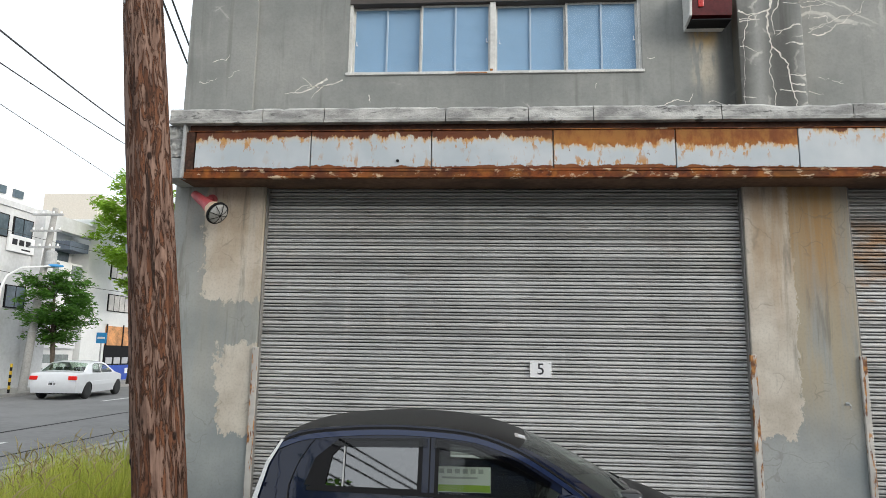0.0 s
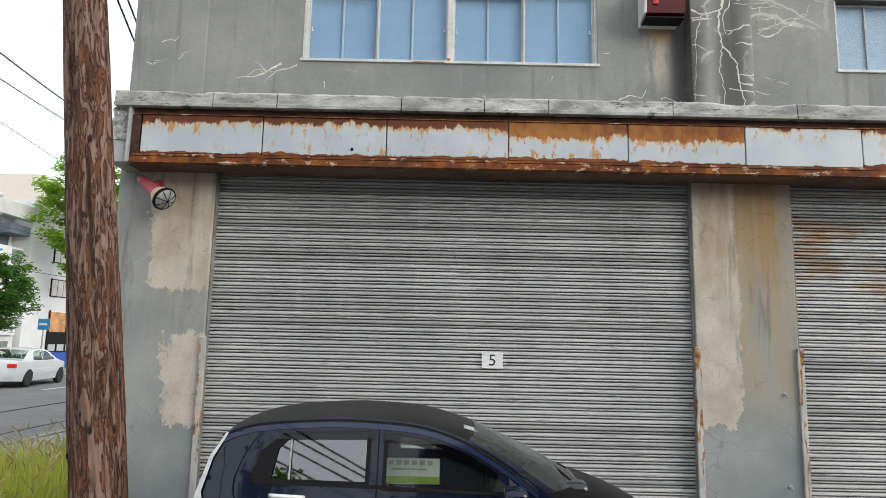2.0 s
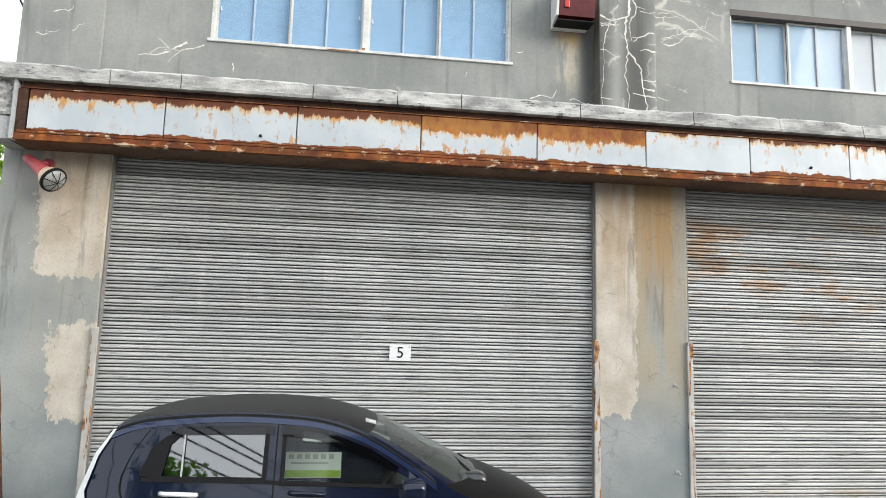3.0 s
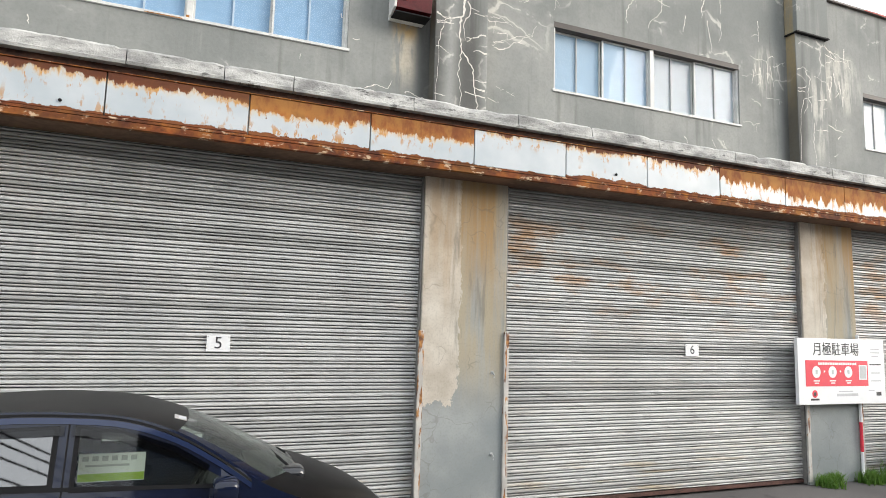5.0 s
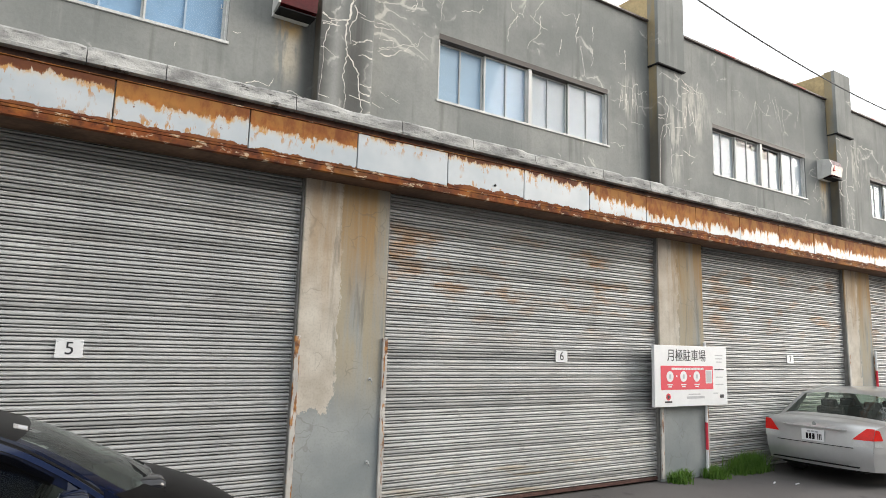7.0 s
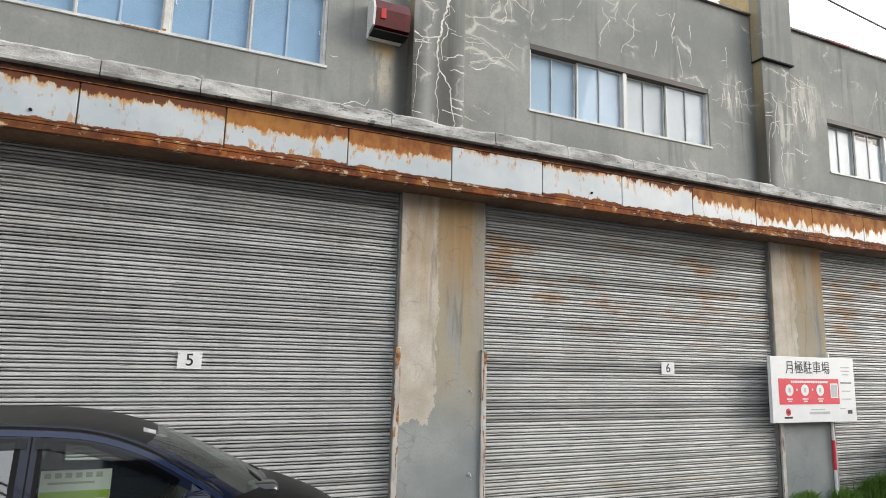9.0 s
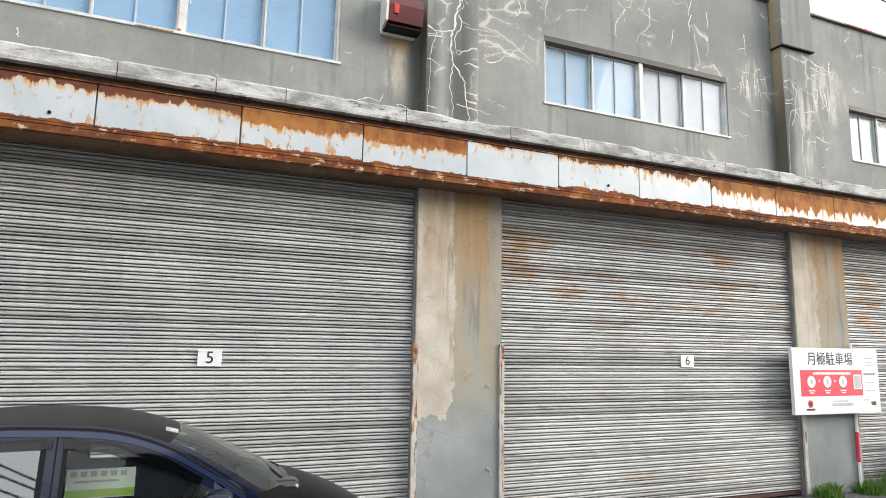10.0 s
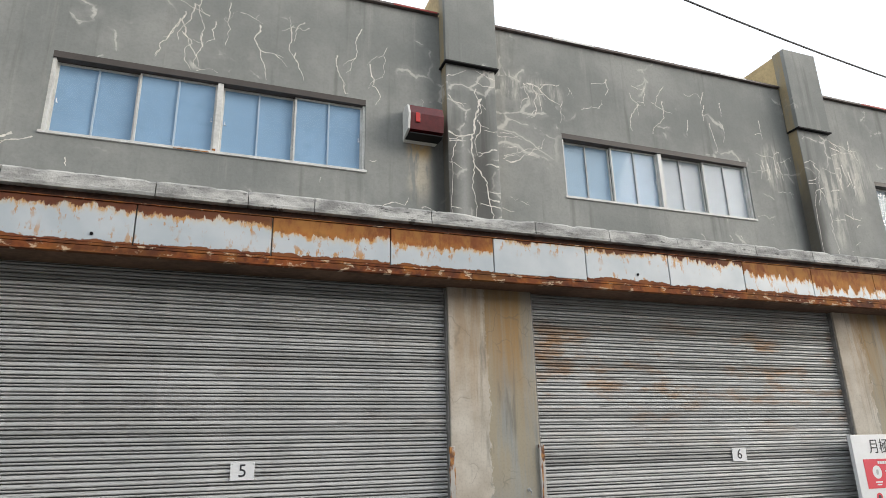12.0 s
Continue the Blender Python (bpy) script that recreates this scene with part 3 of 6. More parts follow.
def block(x0, x1, y0, y1, z0, z1, bevel=0.0, bm=None):
    own = bm is None
    bm = bmesh.new() if own else bm
    m = Matrix.Translation(((x0 + x1) / 2, (y0 + y1) / 2, (z0 + z1) / 2)) @ Matrix.Diagonal((x1 - x0, y1 - y0, z1 - z0, 1))
    r = bmesh.ops.create_cube(bm, size=1.0, matrix=m)
    if bevel:
        es = list({e for v in r["verts"] for e in v.link_edges})
        bmesh.ops.bevel(bm, geom=es, offset=bevel, segments=2, profile=0.6, affect="EDGES")
    return bm


def tube(points, radius, sides=10, bm=None, cap=True):
    """A round bar through points; radius is a number or one a point."""
    bm = bmesh.new() if bm is None else bm
    pts = [Vector(p) for p in points]
    rs = radius if isinstance(radius, (list, tuple)) else [radius] * len(pts)
    rings = []
    for i, p in enumerate(pts):
        d = (pts[min(i + 1, len(pts) - 1)] - pts[max(i - 1, 0)]).normalized()
        q = d.to_track_quat("Z", "Y")
        rings.append([bm.verts.new(p + q @ Vector((rs[i] * math.cos(a), rs[i] * math.sin(a), 0))) for a in (2 * math.pi * k / sides for k in range(sides))])
    for a, b in zip(rings, rings[1:]):
        for k in range(sides):
            bm.faces.new((a[k], a[(k + 1) % sides], b[(k + 1) % sides], b[k]))
    if cap:
        bm.faces.new(rings[0][::-1])
        bm.faces.new(rings[-1])
    return bm


def lathe(profile, sides=24, m=Matrix.Identity(4), bm=None):
    """A turned form: (radius, height) pairs round z, laid by m."""
    bm = bmesh.new() if bm is None else bm
    rings = [[bm.verts.new(m @ Vector((r * math.cos(a), r * math.sin(a), h))) for a in (2 * math.pi * k / sides for k in range(sides))] for r, h in profile]
    for a, b in zip(rings, rings[1:]):
        for k in range(sides):
            bm.faces.new((a[k], a[(k + 1) % sides], b[(k + 1) % sides], b[k]))
    bm.faces.new(rings[0][::-1])
    bm.faces.new(rings[-1])
    return bm


def empty(name, place=(0, 0, 0), turn=(0, 0, 0)):
    ob = new(name)
    ob.matrix_basis = pose(*place, *turn)
    return ob


def lettering(name, text, size, m, material, parent, width=None):
    """Words in the built-in face, as a thin mesh."""
    cu = bpy.data.curves.new(name, "FONT")
    cu.body, cu.size, cu.align_x, cu.align_y, cu.extrude = text, size, "CENTER", "CENTER", 0.001
    tmp = bpy.data.objects.new(name, cu)
    scene.collection.objects.link(tmp)
    bpy.context.view_layer.update()
    me = bpy.data.meshes.new_from_object(tmp.evaluated_get(bpy.context.evaluated_depsgraph_get()))
    bpy.data.objects.remove(tmp)
    if width and len(me.vertices):
        xs = [v.co.x for v in me.vertices]
        k = width / max(1e-6, max(xs) - min(xs))
        me.transform(Matrix.Diagonal((k, 1, 1, 1)))
    me.materials.clear()
    me.materials.append(material)
    ob = new(name, me)
    ob.parent = parent
    ob.matrix_basis = m
    return ob


FRONT = pose(0, 0, 0, 90, 0, 0)  # lettering that faces -y


def wall_sheet(name, x0, x1, z0, z1, y0, y1, holes, material):
    """An upright wall along x with thickness and openings right through it."""
    bm = bmesh.new()
    xs = sorted({x0, x1, *(h[0] for h in holes), *(h[1] for h in holes)})
    zs = sorted({z0, z1, *(h[2] for h in holes), *(h[3] for h in holes)})
    for a, b in zip(xs, xs[1:]):
        for c, d in zip(zs, zs[1:]):
            if not any(h[0] <= a and b <= h[1] and h[2] <= c and d <= h[3] for h in holes):
                block(a, b, y0, y1, c, d, bm=bm)
    bmesh.ops.remove_doubles(bm, verts=bm.verts, dist=0.0005)
    inner = [f for f in bm.faces if all(len(e.link_faces) > 2 for e in f.edges) and len([g for g in bm.faces if g is not f and set(g.verts) == set(f.verts)])]
    bmesh.ops.delete(bm, geom=inner, context="FACES")
    ob = part(name, bm, material)
    return tagged(ob, kind="structure")


# ---- ground ----
def build_ground():
    g = raw("ground", [(-500, -500, 0), (500, -500, 0), (500, 500, 0), (-500, 500, 0)], [(0, 1, 2, 3)], ASPHALT)
    tagged(g, "worn brownish grey asphalt yard and street", "ground", kind="structure")
    rd = part("road", block(-15.6, -4.79, -200, 300, -0.1, 0.0035), ROAD)
    tagged(rd, "pale worn asphalt street beside the building", "road", kind="structure")
    # near pavement strip beside the street, with its kerb stones
    pv = part("pavement", block(-4.62, -3.3, -30, 60, -0.1, 0.10), PAVING)
    tagged(pv, "pale concrete pavement strip beside the street", "pavement", kind="structure")
    kb = mesh_of("kerb_stone", block(-0.075, 0.075, -0.295, 0.295, -0.12, 0.06, 0.012), KERB)
    base = tagged(empty("kerb", (-4.71, 0, 0.06)), "grey kerb stones in a row along the street", "kerb", kind="structure")
    for i in range(60):
        shared("kerb_stone", kb, base, (0, -2 + i * 0.6, random.uniform(-0.004, 0.004)))
    soil = part("verge", block(-3.3, -1.05, -3.2, 40, -0.1, 0.05), plain("verge_soil", (0.13, 0.115, 0.07), 0.95, vary=0.3, scale=3))
    tagged(soil, "rough earth verge under tall grass", "verge", kind="structure")
    far = part("far_pavement", block(-18.2, -15.6, -30, 90, -0.1, 0.12), PAVING)
    tagged(far, "concrete pavement across the street", "pavement", kind="structure")
    for x, y0, y1, w in ((-7.12, 0.4, 6.3, 0.12), (-7.12, 11.0, 17.0, 0.12), (-11.4, 16.6, 22.0, 0.14), (-7.12, -10, -4, 0.12)):
        ln = part("lane_line", block(x - w / 2, x + w / 2, y0, y1, -0.02, 0.0085), LINE_PAINT)
        tagged(ln, "worn white lane line painted on the street", "road marking", kind="structure")
    for x, w in ((-5.95, 0.03), (-8.3, 0.05)):
        ln = part("road_seam", block(x - w, x + w, -20, 60, -0.02, 0.0075), SEAL)
        tagged(ln, "dark seam along the asphalt street", "road seam", kind="structure")
    for x, y, r in ((12.1, -0.75, 25), (12.35, -0.95, 10)):
        q = part("litter_scrap", block(-0.07, 0.07, -0.012, 0.012, 0.0, 0.006, 0.002), PLATE_WHITE)
        q.matrix_basis = pose(x, y, 0.0, 0, 0, r)
        tagged(q, "small white scrap lying on the asphalt", "litter", "scraps on the yard")


build_ground()

# ---- building ----
PILLARS = [(-0.86, 0.11), (4.93, 5.93), (10.53, 11.59), (16.1, 17.15), (21.75, 22.85)]
BAYS = [(a[1], b[0]) for a, b in zip(PILLARS, PILLARS[1:])]
WINDOWS = [(0.877, 4.045, 4.87, 5.778), (6.622, 9.655, 4.865, 5.76), (12.24, 15.22, 4.88, 5.79), (17.9, 20.9, 4.88, 5.79)]
PIERS = [(4.985, 5.63), (10.59, 11.2), (16.14, 16.74), (21.8, 22.4)]
WALL_Y, TOP = 0.17, 7.13


def build_shell():
    for a, b in PILLARS:
        bm = block(a, b, 0.0, 0.55, 0.0, 3.62, 0.012)
        tagged(part("pillar", bm, PILLAR), "concrete pillar with peeling cream coat over grey", "pillar", "pillars between the doors", kind="structure")
    w = wall_sheet("wall_front", -0.9, 22.85, 4.2, TOP, WALL_Y, 0.42, WINDOWS, WALL)
    tagged(w, "grey rendered upper wall with lime-filled cracks", "wall")
    c = part("wall_corner_pier", block(-0.92, -0.15, 0.135, WALL_Y + 0.02, 4.2, TOP - 0.02, 0.008), WALL)
    tagged(c, "grey rendered corner strip of the upper wall", "wall", kind="structure")
    for n, b in (("wall_west", (-0.9, -0.67, 0.425, 14, 0, TOP)), ("wall_east", (22.6, 22.85, 0.555, 14, 0, TOP)), ("wall_back", (-0.8, 22.6, 13.8, 14, 0, TOP))):
        tagged(part(n, block(*b), WALL), "plain grey rendered outer wall", "wall", kind="structure")
    tagged(part("roof", block(-0.8, 22.6, 0.42, 13.8, 6.6, 6.8), CONCRETE), "flat roof behind the parapet", "roof", kind="structure")
    tagged(part("floor", block(-0.8, 22.6, 0.56, 13.8, -0.1, 0.05), CONCRETE), "bare concrete floor inside", "floor", kind="structure")
    tagged(part("ceiling", block(-0.8, 22.6, 0.43, 13.8, 4.2, 4.3), CONCRETE), "concrete slab between the storeys", "ceiling", kind="structure")
    beam = part("beam", block(-0.79, 22.85, -0.33, 0.6, 3.62, 4.11), CONCRETE)
    tagged(beam, "rough concrete beam behind the fascia", "beam", kind="structure")
    so = part("soffit", block(-0.66, 22.85, -0.33, 0.16, 3.565, 3.622), plain("soffit_board", (0.13, 0.075, 0.045), 0.9, vary=0.4, scale=2))
    tagged(so, "brown stained underside of the canopy", "soffit", kind="structure")
    # rough broken concrete on the end of the beam
    bm = bmesh.new()
    bmesh.ops.create_grid(bm, x_segments=14, y_segments=14, size=0.5)
    for v in bm.verts:
        u, h = v.co.x + 0.5, v.co.y + 0.5
        d = noise.noise(Vector((u * 5, h * 8, 3))) * 0.03 + noise.noise(Vector((u * 14, h * 20, 5))) * 0.012
        v.co = Vector((-0.80 + 0.19 * u + 0.02 * noise.noise(Vector((h * 6, 2, 0))) * (1 - u), -0.35 - d, 3.79 + 0.32 * h))
    tagged(part("beam_end_scar", bm, LEDGE), "broken rough concrete at the canopy's end", "concrete", kind="structure")
    tagged(part("beam_end_plate", block(-0.82, -0.632, -0.36, 0.3, 3.565, 3.775, 0.006), GREY_STEEL), "grey sheet closing the canopy's end", "sheet", kind="structure")
    for a, b in PIERS:
        up = part("pilaster", block(a, b, 0.0, WALL_Y + 0.01, 4.2, 6.39, 0.01), WALL)
        tagged(up, "shallow grey pilaster with cracks and runs", "pilaster", "pilasters", kind="structure")
        cap = empty("roof_pier", (a, 0, 6.37))
        tagged(cap, "grey pier rising above the parapet, ochre flank", "pier", "piers on the parapet", kind="structure")
        w2 = b - a
        part("pier_front", block(-0.02, w2 + 0.02, -0.05, 0.16, 0, 1.35, 0.01), WALL, cap)
        part("pier_back", block(0.0, w2, 0.165, 1.15, 0.5, 1.33, 0.01), OCHRE, cap, "ochre weathered flank")
        part("drip_edge", block(-0.03, w2 + 0.03, -0.06, 0.16, -0.012, 0.006), SEAL, cap)
    # parapet flashing between the piers
    edges = [-0.93] + [v for p in PIERS for v in (p[0] - 0.03, p[1] + 0.03)] + [22.88]
    for a, b in zip(edges[::2], edges[1::2]):
        if b - a < 0.3:
            continue
        fl = empty("parapet_flashing", (a, 0, TOP))
        tagged(fl, "thin dark metal flashing with red paint on the parapet", "flashing", "parapet flashings", kind="structure")
        part("cover", block(0, b - a, 0.12, 0.46, 0.0, 0.03, 0.004), COPING, fl)
        x = 0.1
        while x < b - a - 0.3:
            n = random.uniform(0.15, 0.7)
            if random.random() < 0.6:
                part("red_strip", block(x, min(x + n, b - a - 0.02), 0.114, 0.119, 0.004, 0.028), RED_FLASH if random.random() < 0.6 else ALU, fl)
            x += n + random.uniform(0.1, 0.6)


build_shell()


def build_ledge():
    """The concrete lip over the fascia, in blocks with open joints and chipped arrises."""
    base = tagged(empty("canopy_ledge", (0, 0, 4.11)), "weathered grey concrete ledge with cracks and black grime", "ledge", kind="structure")
    x = -0.77
    while x < 22.8:
        n = random.choice((0.62, 0.8, 0.95, 1.2))
        x1 = min(x + n, 22.85)
        bm = bmesh.new()
        nx = max(4, int((x1 - x) / 0.05))
        prof = [(0.17, 0.0), (-0.43, 0.0), (-0.435, 0.03), (-0.42, 0.038), (-0.42, 0.085), (-0.42, 0.135), (-0.405, 0.155), (-0.2, 0.165), (0.17, 0.17)]
        rows = []
        for i in range(nx + 1):
            u = x + 0.004 + (x1 - x - 0.008) * i / nx
            chip = max(0.0, noise.noise(Vector((u * 3.1, 1.7, 0))) - 0.22) * 0.055 + max(0.0, noise.noise(Vector((u * 11, 7.7, 0))) - 0.25) * 0.03
            row = []
            for k, (py, pz) in enumerate(prof):
                wob = noise.noise(Vector((u * 6, k * 1.3, 5))) * 0.0035
                cz = chip if k in (5, 6, 7) else 0.0
                row.append(bm.verts.new((u, py + (wob if 1 < k < 7 else 0) + (chip * 0.5 if k in (5, 6) else 0), pz - cz)))
            rows.append(row)
        for a, b in zip(rows, rows[1:]):
            for k in range(len(prof) - 1):
                bm.faces.new((a[k], b[k], b[k + 1], a[k + 1]))
        bm.faces.new(rows[0])
        bm.faces.new(rows[-1][::-1])
        part("ledge_block", bm, LEDGE, base)
        x = x1


build_ledge()


def build_fascia():
    """Sheet panels in a rusted steel frame along the canopy's front."""
    base = tagged(empty("canopy_fascia", (0, -0.37, 3.56)), "long sign fascia of pale sheet panels, rusting badly", "fascia", kind="structure")
    joints = [-0.51, 0.666, 1.863, 3.039, 4.194, 5.325] + [6.455 + 1.125 * k for k in range(15)]
    # how far rust has come from the upper edge and the lower seam, panel by panel
    state = [(0.17, 0.24), (0.20, 0.3), (0.27, 0.28), (0.40, 0.38), (0.46, 0.2), (-0.05, 0.0), (0.14, 0.42), (0.18, 0.2), (0.46, 0.3), (0.68, 0.3), (0.64, 0.3), (0.5, 0.25), (0.62, 0.35), (0.5, 0.3)]
    for i, (a, b) in enumerate(zip(joints, joints[1:])):
        h = (b - a) / 2 - 0.006
        bm = block(-h, h, 0.0, 0.03, -0.19, 0.19, 0.004)
        ob = part("panel", bm, FASCIA, base)
        ob.matrix_basis = pose((a + b) / 2, random.uniform(-0.002, 0.003), 0.285, random.uniform(-0.3, 0.3), 0, 0)
        s = state[i] if i < len(state) else (0.55, 0.3)
        ob.color = (s[0], s[1], 0.0 if i < 7 else 0.35 if i == 7 else 1.0, 1)
    # the rail's dark brown paints the shadow band below the ledge
    part("head_rail", block(-0.58, 22.85, 0.02, 0.05, 0.478, 0.55), SHADED_RUST, base)
    part("head_angle", block(-0.58, 22.85, -0.012, 0.02, 0.478, 0.486), RUST, base)
    part("bottom_rail", block(-0.60, 22.85, -0.006, 0.05, 0.0, 0.062, 0.004), RUST, base)
    part("bottom_flange", block(-0.60, 22.85, -0.02, -0.0062, 0.0, 0.012), RUST, base)
    part("seam_strip", block(-0.58, 22.85, -0.008, 0.02, 0.066, 0.09, 0.003), RUST, base)
    part("end_stile", block(-0.60, -0.52, -0.004, 0.05, 0.064, 0.476), SHADED_RUST, base)
    part("end_edge", block(-0.63, -0.603, -0.03, 0.05, 0.0, 0.55), GREY_STEEL, base)
    for x, z in ((1.535, 0.17), (7.13, 0.2)):
        part("bolt", lathe([(0.014, 0), (0.014, 0.012), (0.008, 0.018)], 10, pose(x, -0.002, z, 90)), SEAL, base)


build_fascia()


def build_shutters():
    """Steel roller doors of interlocking slats between the pillars."""
    pitch = 0.0705
    for n, (a, b) in enumerate(BAYS):
        w = b - a - 0.03
        # one slat: curled hook, flat face bowed outward, curled bead
        prof = [(0.05, 0.0), (0.05, 0.0078), (-0.001, 0.0082), (-0.0105, 0.0105), (-0.012, 0.0175), (-0.008, 0.023), (0.0, 0.0252), (0.05, 0.0256), (0.05, 0.0334), (-0.003, 0.0338), (-0.0115, 0.0365), (-0.0135, 0.043), (-0.0115, 0.055), (-0.006, 0.065), (0.004, 0.0695), (0.05, 0.0705)]
        bm = bmesh.new()
        cols = []
        segs = 3
        for i in range(segs + 1):
            u = -w / 2 + w * i / segs
            cols.append([bm.verts.new((u, py, pz)) for py, pz in prof])
        for c0, c1 in zip(cols, cols[1:]):
            for k in range(len(prof) - 1):
                bm.faces.new((c0[k], c1[k], c1[k + 1], c0[k + 1]))
        me = mesh_of("slat", bm, SLAT)
        door = tagged(empty("roller_shutter", ((a + b) / 2, 0.085, 0.0)), "closed grey steel roller shutter, streaked and rust-stained", "roller shutter", "roller shutters")
        z = 0.075
        while z < 3.6:
            tilt = random.uniform(-0.018, 0.018)
            shared("slat", me, door, (random.uniform(-0.004, 0.004), random.uniform(-0.0025, 0.0025), z), (random.uniform(-3.5, 3.5), tilt, 0))
            z += pitch
        part("bottom_bar", block(-w / 2, w / 2, -0.02, 0.03, 0.03, 0.072, 0.004), GREY_STEEL if n != 1 else BROWN_BAR, door)
        part("backing", block(-w / 2 - 0.01, w / 2 + 0.01, 0.055, 0.065, 0.01, 3.6), DARK, door)


build_shutters()


def build_rails():
    """Guide rails on the pillars' edges: plain above, a proud painted length below."""
    for i, (a, b) in enumerate(PILLARS[:4]):
        sides = ([(a, -1)] if i else []) + [(b, 1)]
        for x, s in sides:
            rail = tagged(empty("guide_rail", (x, 0.0, 0)), "steel shutter guide rail, chalky paint and rust", "guide rail", "shutter guide rails")
            x0, x1 = (0.004, 0.02) if s > 0 else (-0.02, -0.004)
            part("channel", block(x0, x1, 0.02, 0.155, 0.02, 3.56, 0.003), CHANNEL, rail)
            top = 1.92 if i < 3 else 1.9
            part("guard", block(-0.03, 0.03, -0.032, -0.004, 0.05, top, 0.006), RAIL, rail)
    for x, z in ((5.78, 0.62), (5.77, 1.48)):
        hk = empty("wall_hook", (x, 0, z))
        tagged(hk, "small steel hook on the concrete pillar", "hook", "hooks on the pillar")
        part("stem", tube([(0, 0.01, 0), (0, -0.03, 0), (0.0, -0.05, -0.015), (0, -0.05, -0.05)], 0.008, 8), GREY_STEEL, hk)
        part("rose", lathe([(0.02, 0), (0.02, 0.008)], 12, pose(0, 0, 0, 90)), GREY_STEEL, hk)


build_rails()


def build_windows():
    for n, (a, b, z0, z1) in enumerate(WINDOWS):
        y = WALL_Y
        win = tagged(empty(f"window_{n + 1}", ((a + b) / 2, y, z0)), "four-light sliding window, pale frames, lined panes", "window", "upper windows", kind="structure")
        w, h = (b - a) / 2, z1 - z0
        part("window_sill", block(-w - 0.02, w + 0.02, -0.02, 0.2, -0.008, 0.022, 0.004), ALU, win)
        part("window_head", block(-w, w, 0.0, 0.2, h - 0.07, h), BRONZE, win, "dark brown window head")
        part("window_jamb", block(-w, -w + 0.028, 0.02, 0.2, 0.022, h - 0.07), ALU, win)
        part("window_jamb", block(w - 0.028, w, 0.02, 0.2, 0.022, h - 0.07), ALU, win)
        part("mullion", block(-0.03, 0.03, 0.015, 0.2, 0.022, h - 0.07, 0.004), ALU, win)
        if n == 0:
            part("rust_spot", block(-0.031, 0.0, 0.0115, 0.0145, 0.024, 0.06, 0.001), RUST, win, "rust at the mullion foot")
            part("rust_spot", block(-0.4, -0.06, -0.0215, -0.0201, -0.006, 0.004), RUST, win, "rust along the sill")
        half = w - 0.028 - 0.03
        for k in range(4):
            s0 = (-w + 0.028 if k < 2 else 0.03) + (k % 2) * half / 2
            s1 = s0 + half / 2
            yy = 0.06 if k % 2 else 0.10
            sash = part("sash", block(s0, s0 + 0.02, yy, yy + 0.03, 0.022, h - 0.072), ALU, win)
            bm = block(s1 - 0.02, s1, yy, yy + 0.03, 0.03, h - 0.072)
            block(s0 + 0.02, s1 - 0.02, yy, yy + 0.03, 0.022, 0.045, bm=bm)
            block(s0 + 0.02, s1 - 0.02, yy, yy + 0.03, h - 0.09, h - 0.072, bm=bm)
            part("sash_frame", bm, ALU, win)
            mid = (s0 + s1) / 2
            part("glazing_bar", block(mid - 0.009, mid + 0.009, yy + 0.002, yy + 0.028, 0.045, h - 0.09), FAINT_BAR if n == 0 else GREY_STEEL, win)
            for p0, p1 in ((s0 + 0.02, mid - 0.009), (mid + 0.009, s1 - 0.02)):
                pane = raw("pane", [(p0, yy + 0.014, 0.045), (p1, yy + 0.014, 0.045), (p1, yy + 0.014, h - 0.09), (p0, yy + 0.014, h - 0.09)], [(0, 1, 2, 3)], GLASS, win)
                pane.visible_shadow = False
                broken = n == 2 and k in (1, 2)
                part("lining", block(p0, p1, yy + 0.022, yy + 0.026, 0.045, h - (0.09 if not broken else random.uniform(0.12, 0.3))), BLUE_FILM if n == 0 else PALE_FILM if n == 1 and k < 2 else WHITE_FILM, win, "sheet lining behind the glass, its tone partly mirrored sky")
            hx = (s0 + 0.04) if k in (0, 2) else (s1 - 0.04)
            bm = block(hx - 0.003, hx + 0.003, yy - 0.001, yy + 0.011, h * 0.43, h * 0.48)
            block(hx + 0.003, hx + 0.015, yy - 0.001, yy + 0.011, h * 0.43, h * 0.437, bm=bm)
            part("finger_pull", bm, PLATE_WHITE, win)
        part("reveal_back", block(-w, w, 0.26, 0.27, 0.0, h), DARK, win)


build_windows()


def crack_path(x, z, ang, length, wander=0.5, step=0.016):
    """A ragged wavering line that keeps its general heading, with sudden small turns."""
    pts, off = [(x, z)], random.gauss(0, wander)
    for _ in range(int(length / step)):
        off = 0.8 * off + random.gauss(0, wander * 0.55)
        if random.random() < 0.12:
            off = random.gauss(0, wander * 1.7)
        x += step * math.cos(ang + off)
        z += step * math.sin(ang + off)
        pts.append((x + random.gauss(0, 0.0016), z + random.gauss(0, 0.0016)))
    return pts


def ribbon(verts, faces, pts, width, y, x0, x1, z0, z1, holes):
    n = len(pts)
    prev = None
    for i, (x, z) in enumerate(pts):
        if not (x0 < x < x1 and z0 < z < z1) or any(h[0] - 0.04 < x < h[1] + 0.04 and h[2] - 0.05 < z < h[3] + 0.02 for h in holes):
            prev = None
            continue
        a, b = pts[max(i - 1, 0)], pts[min(i + 1, n - 1)]
        d = Vector((b[0] - a[0], b[1] - a[1]))
        d = d.normalized() if d.length else Vector((1, 0))
        k = 1.1 * width * (0.3 + 0.7 * (1 - i / n)) * random.uniform(0.5, 1.3) / 2
        verts += [(x - d.y * k, y, z + d.x * k), (x + d.y * k, y, z - d.x * k)]
        cur = len(verts) - 2
        if prev is not None:
            faces.append((prev, prev + 1, cur + 1, cur))
        prev = cur


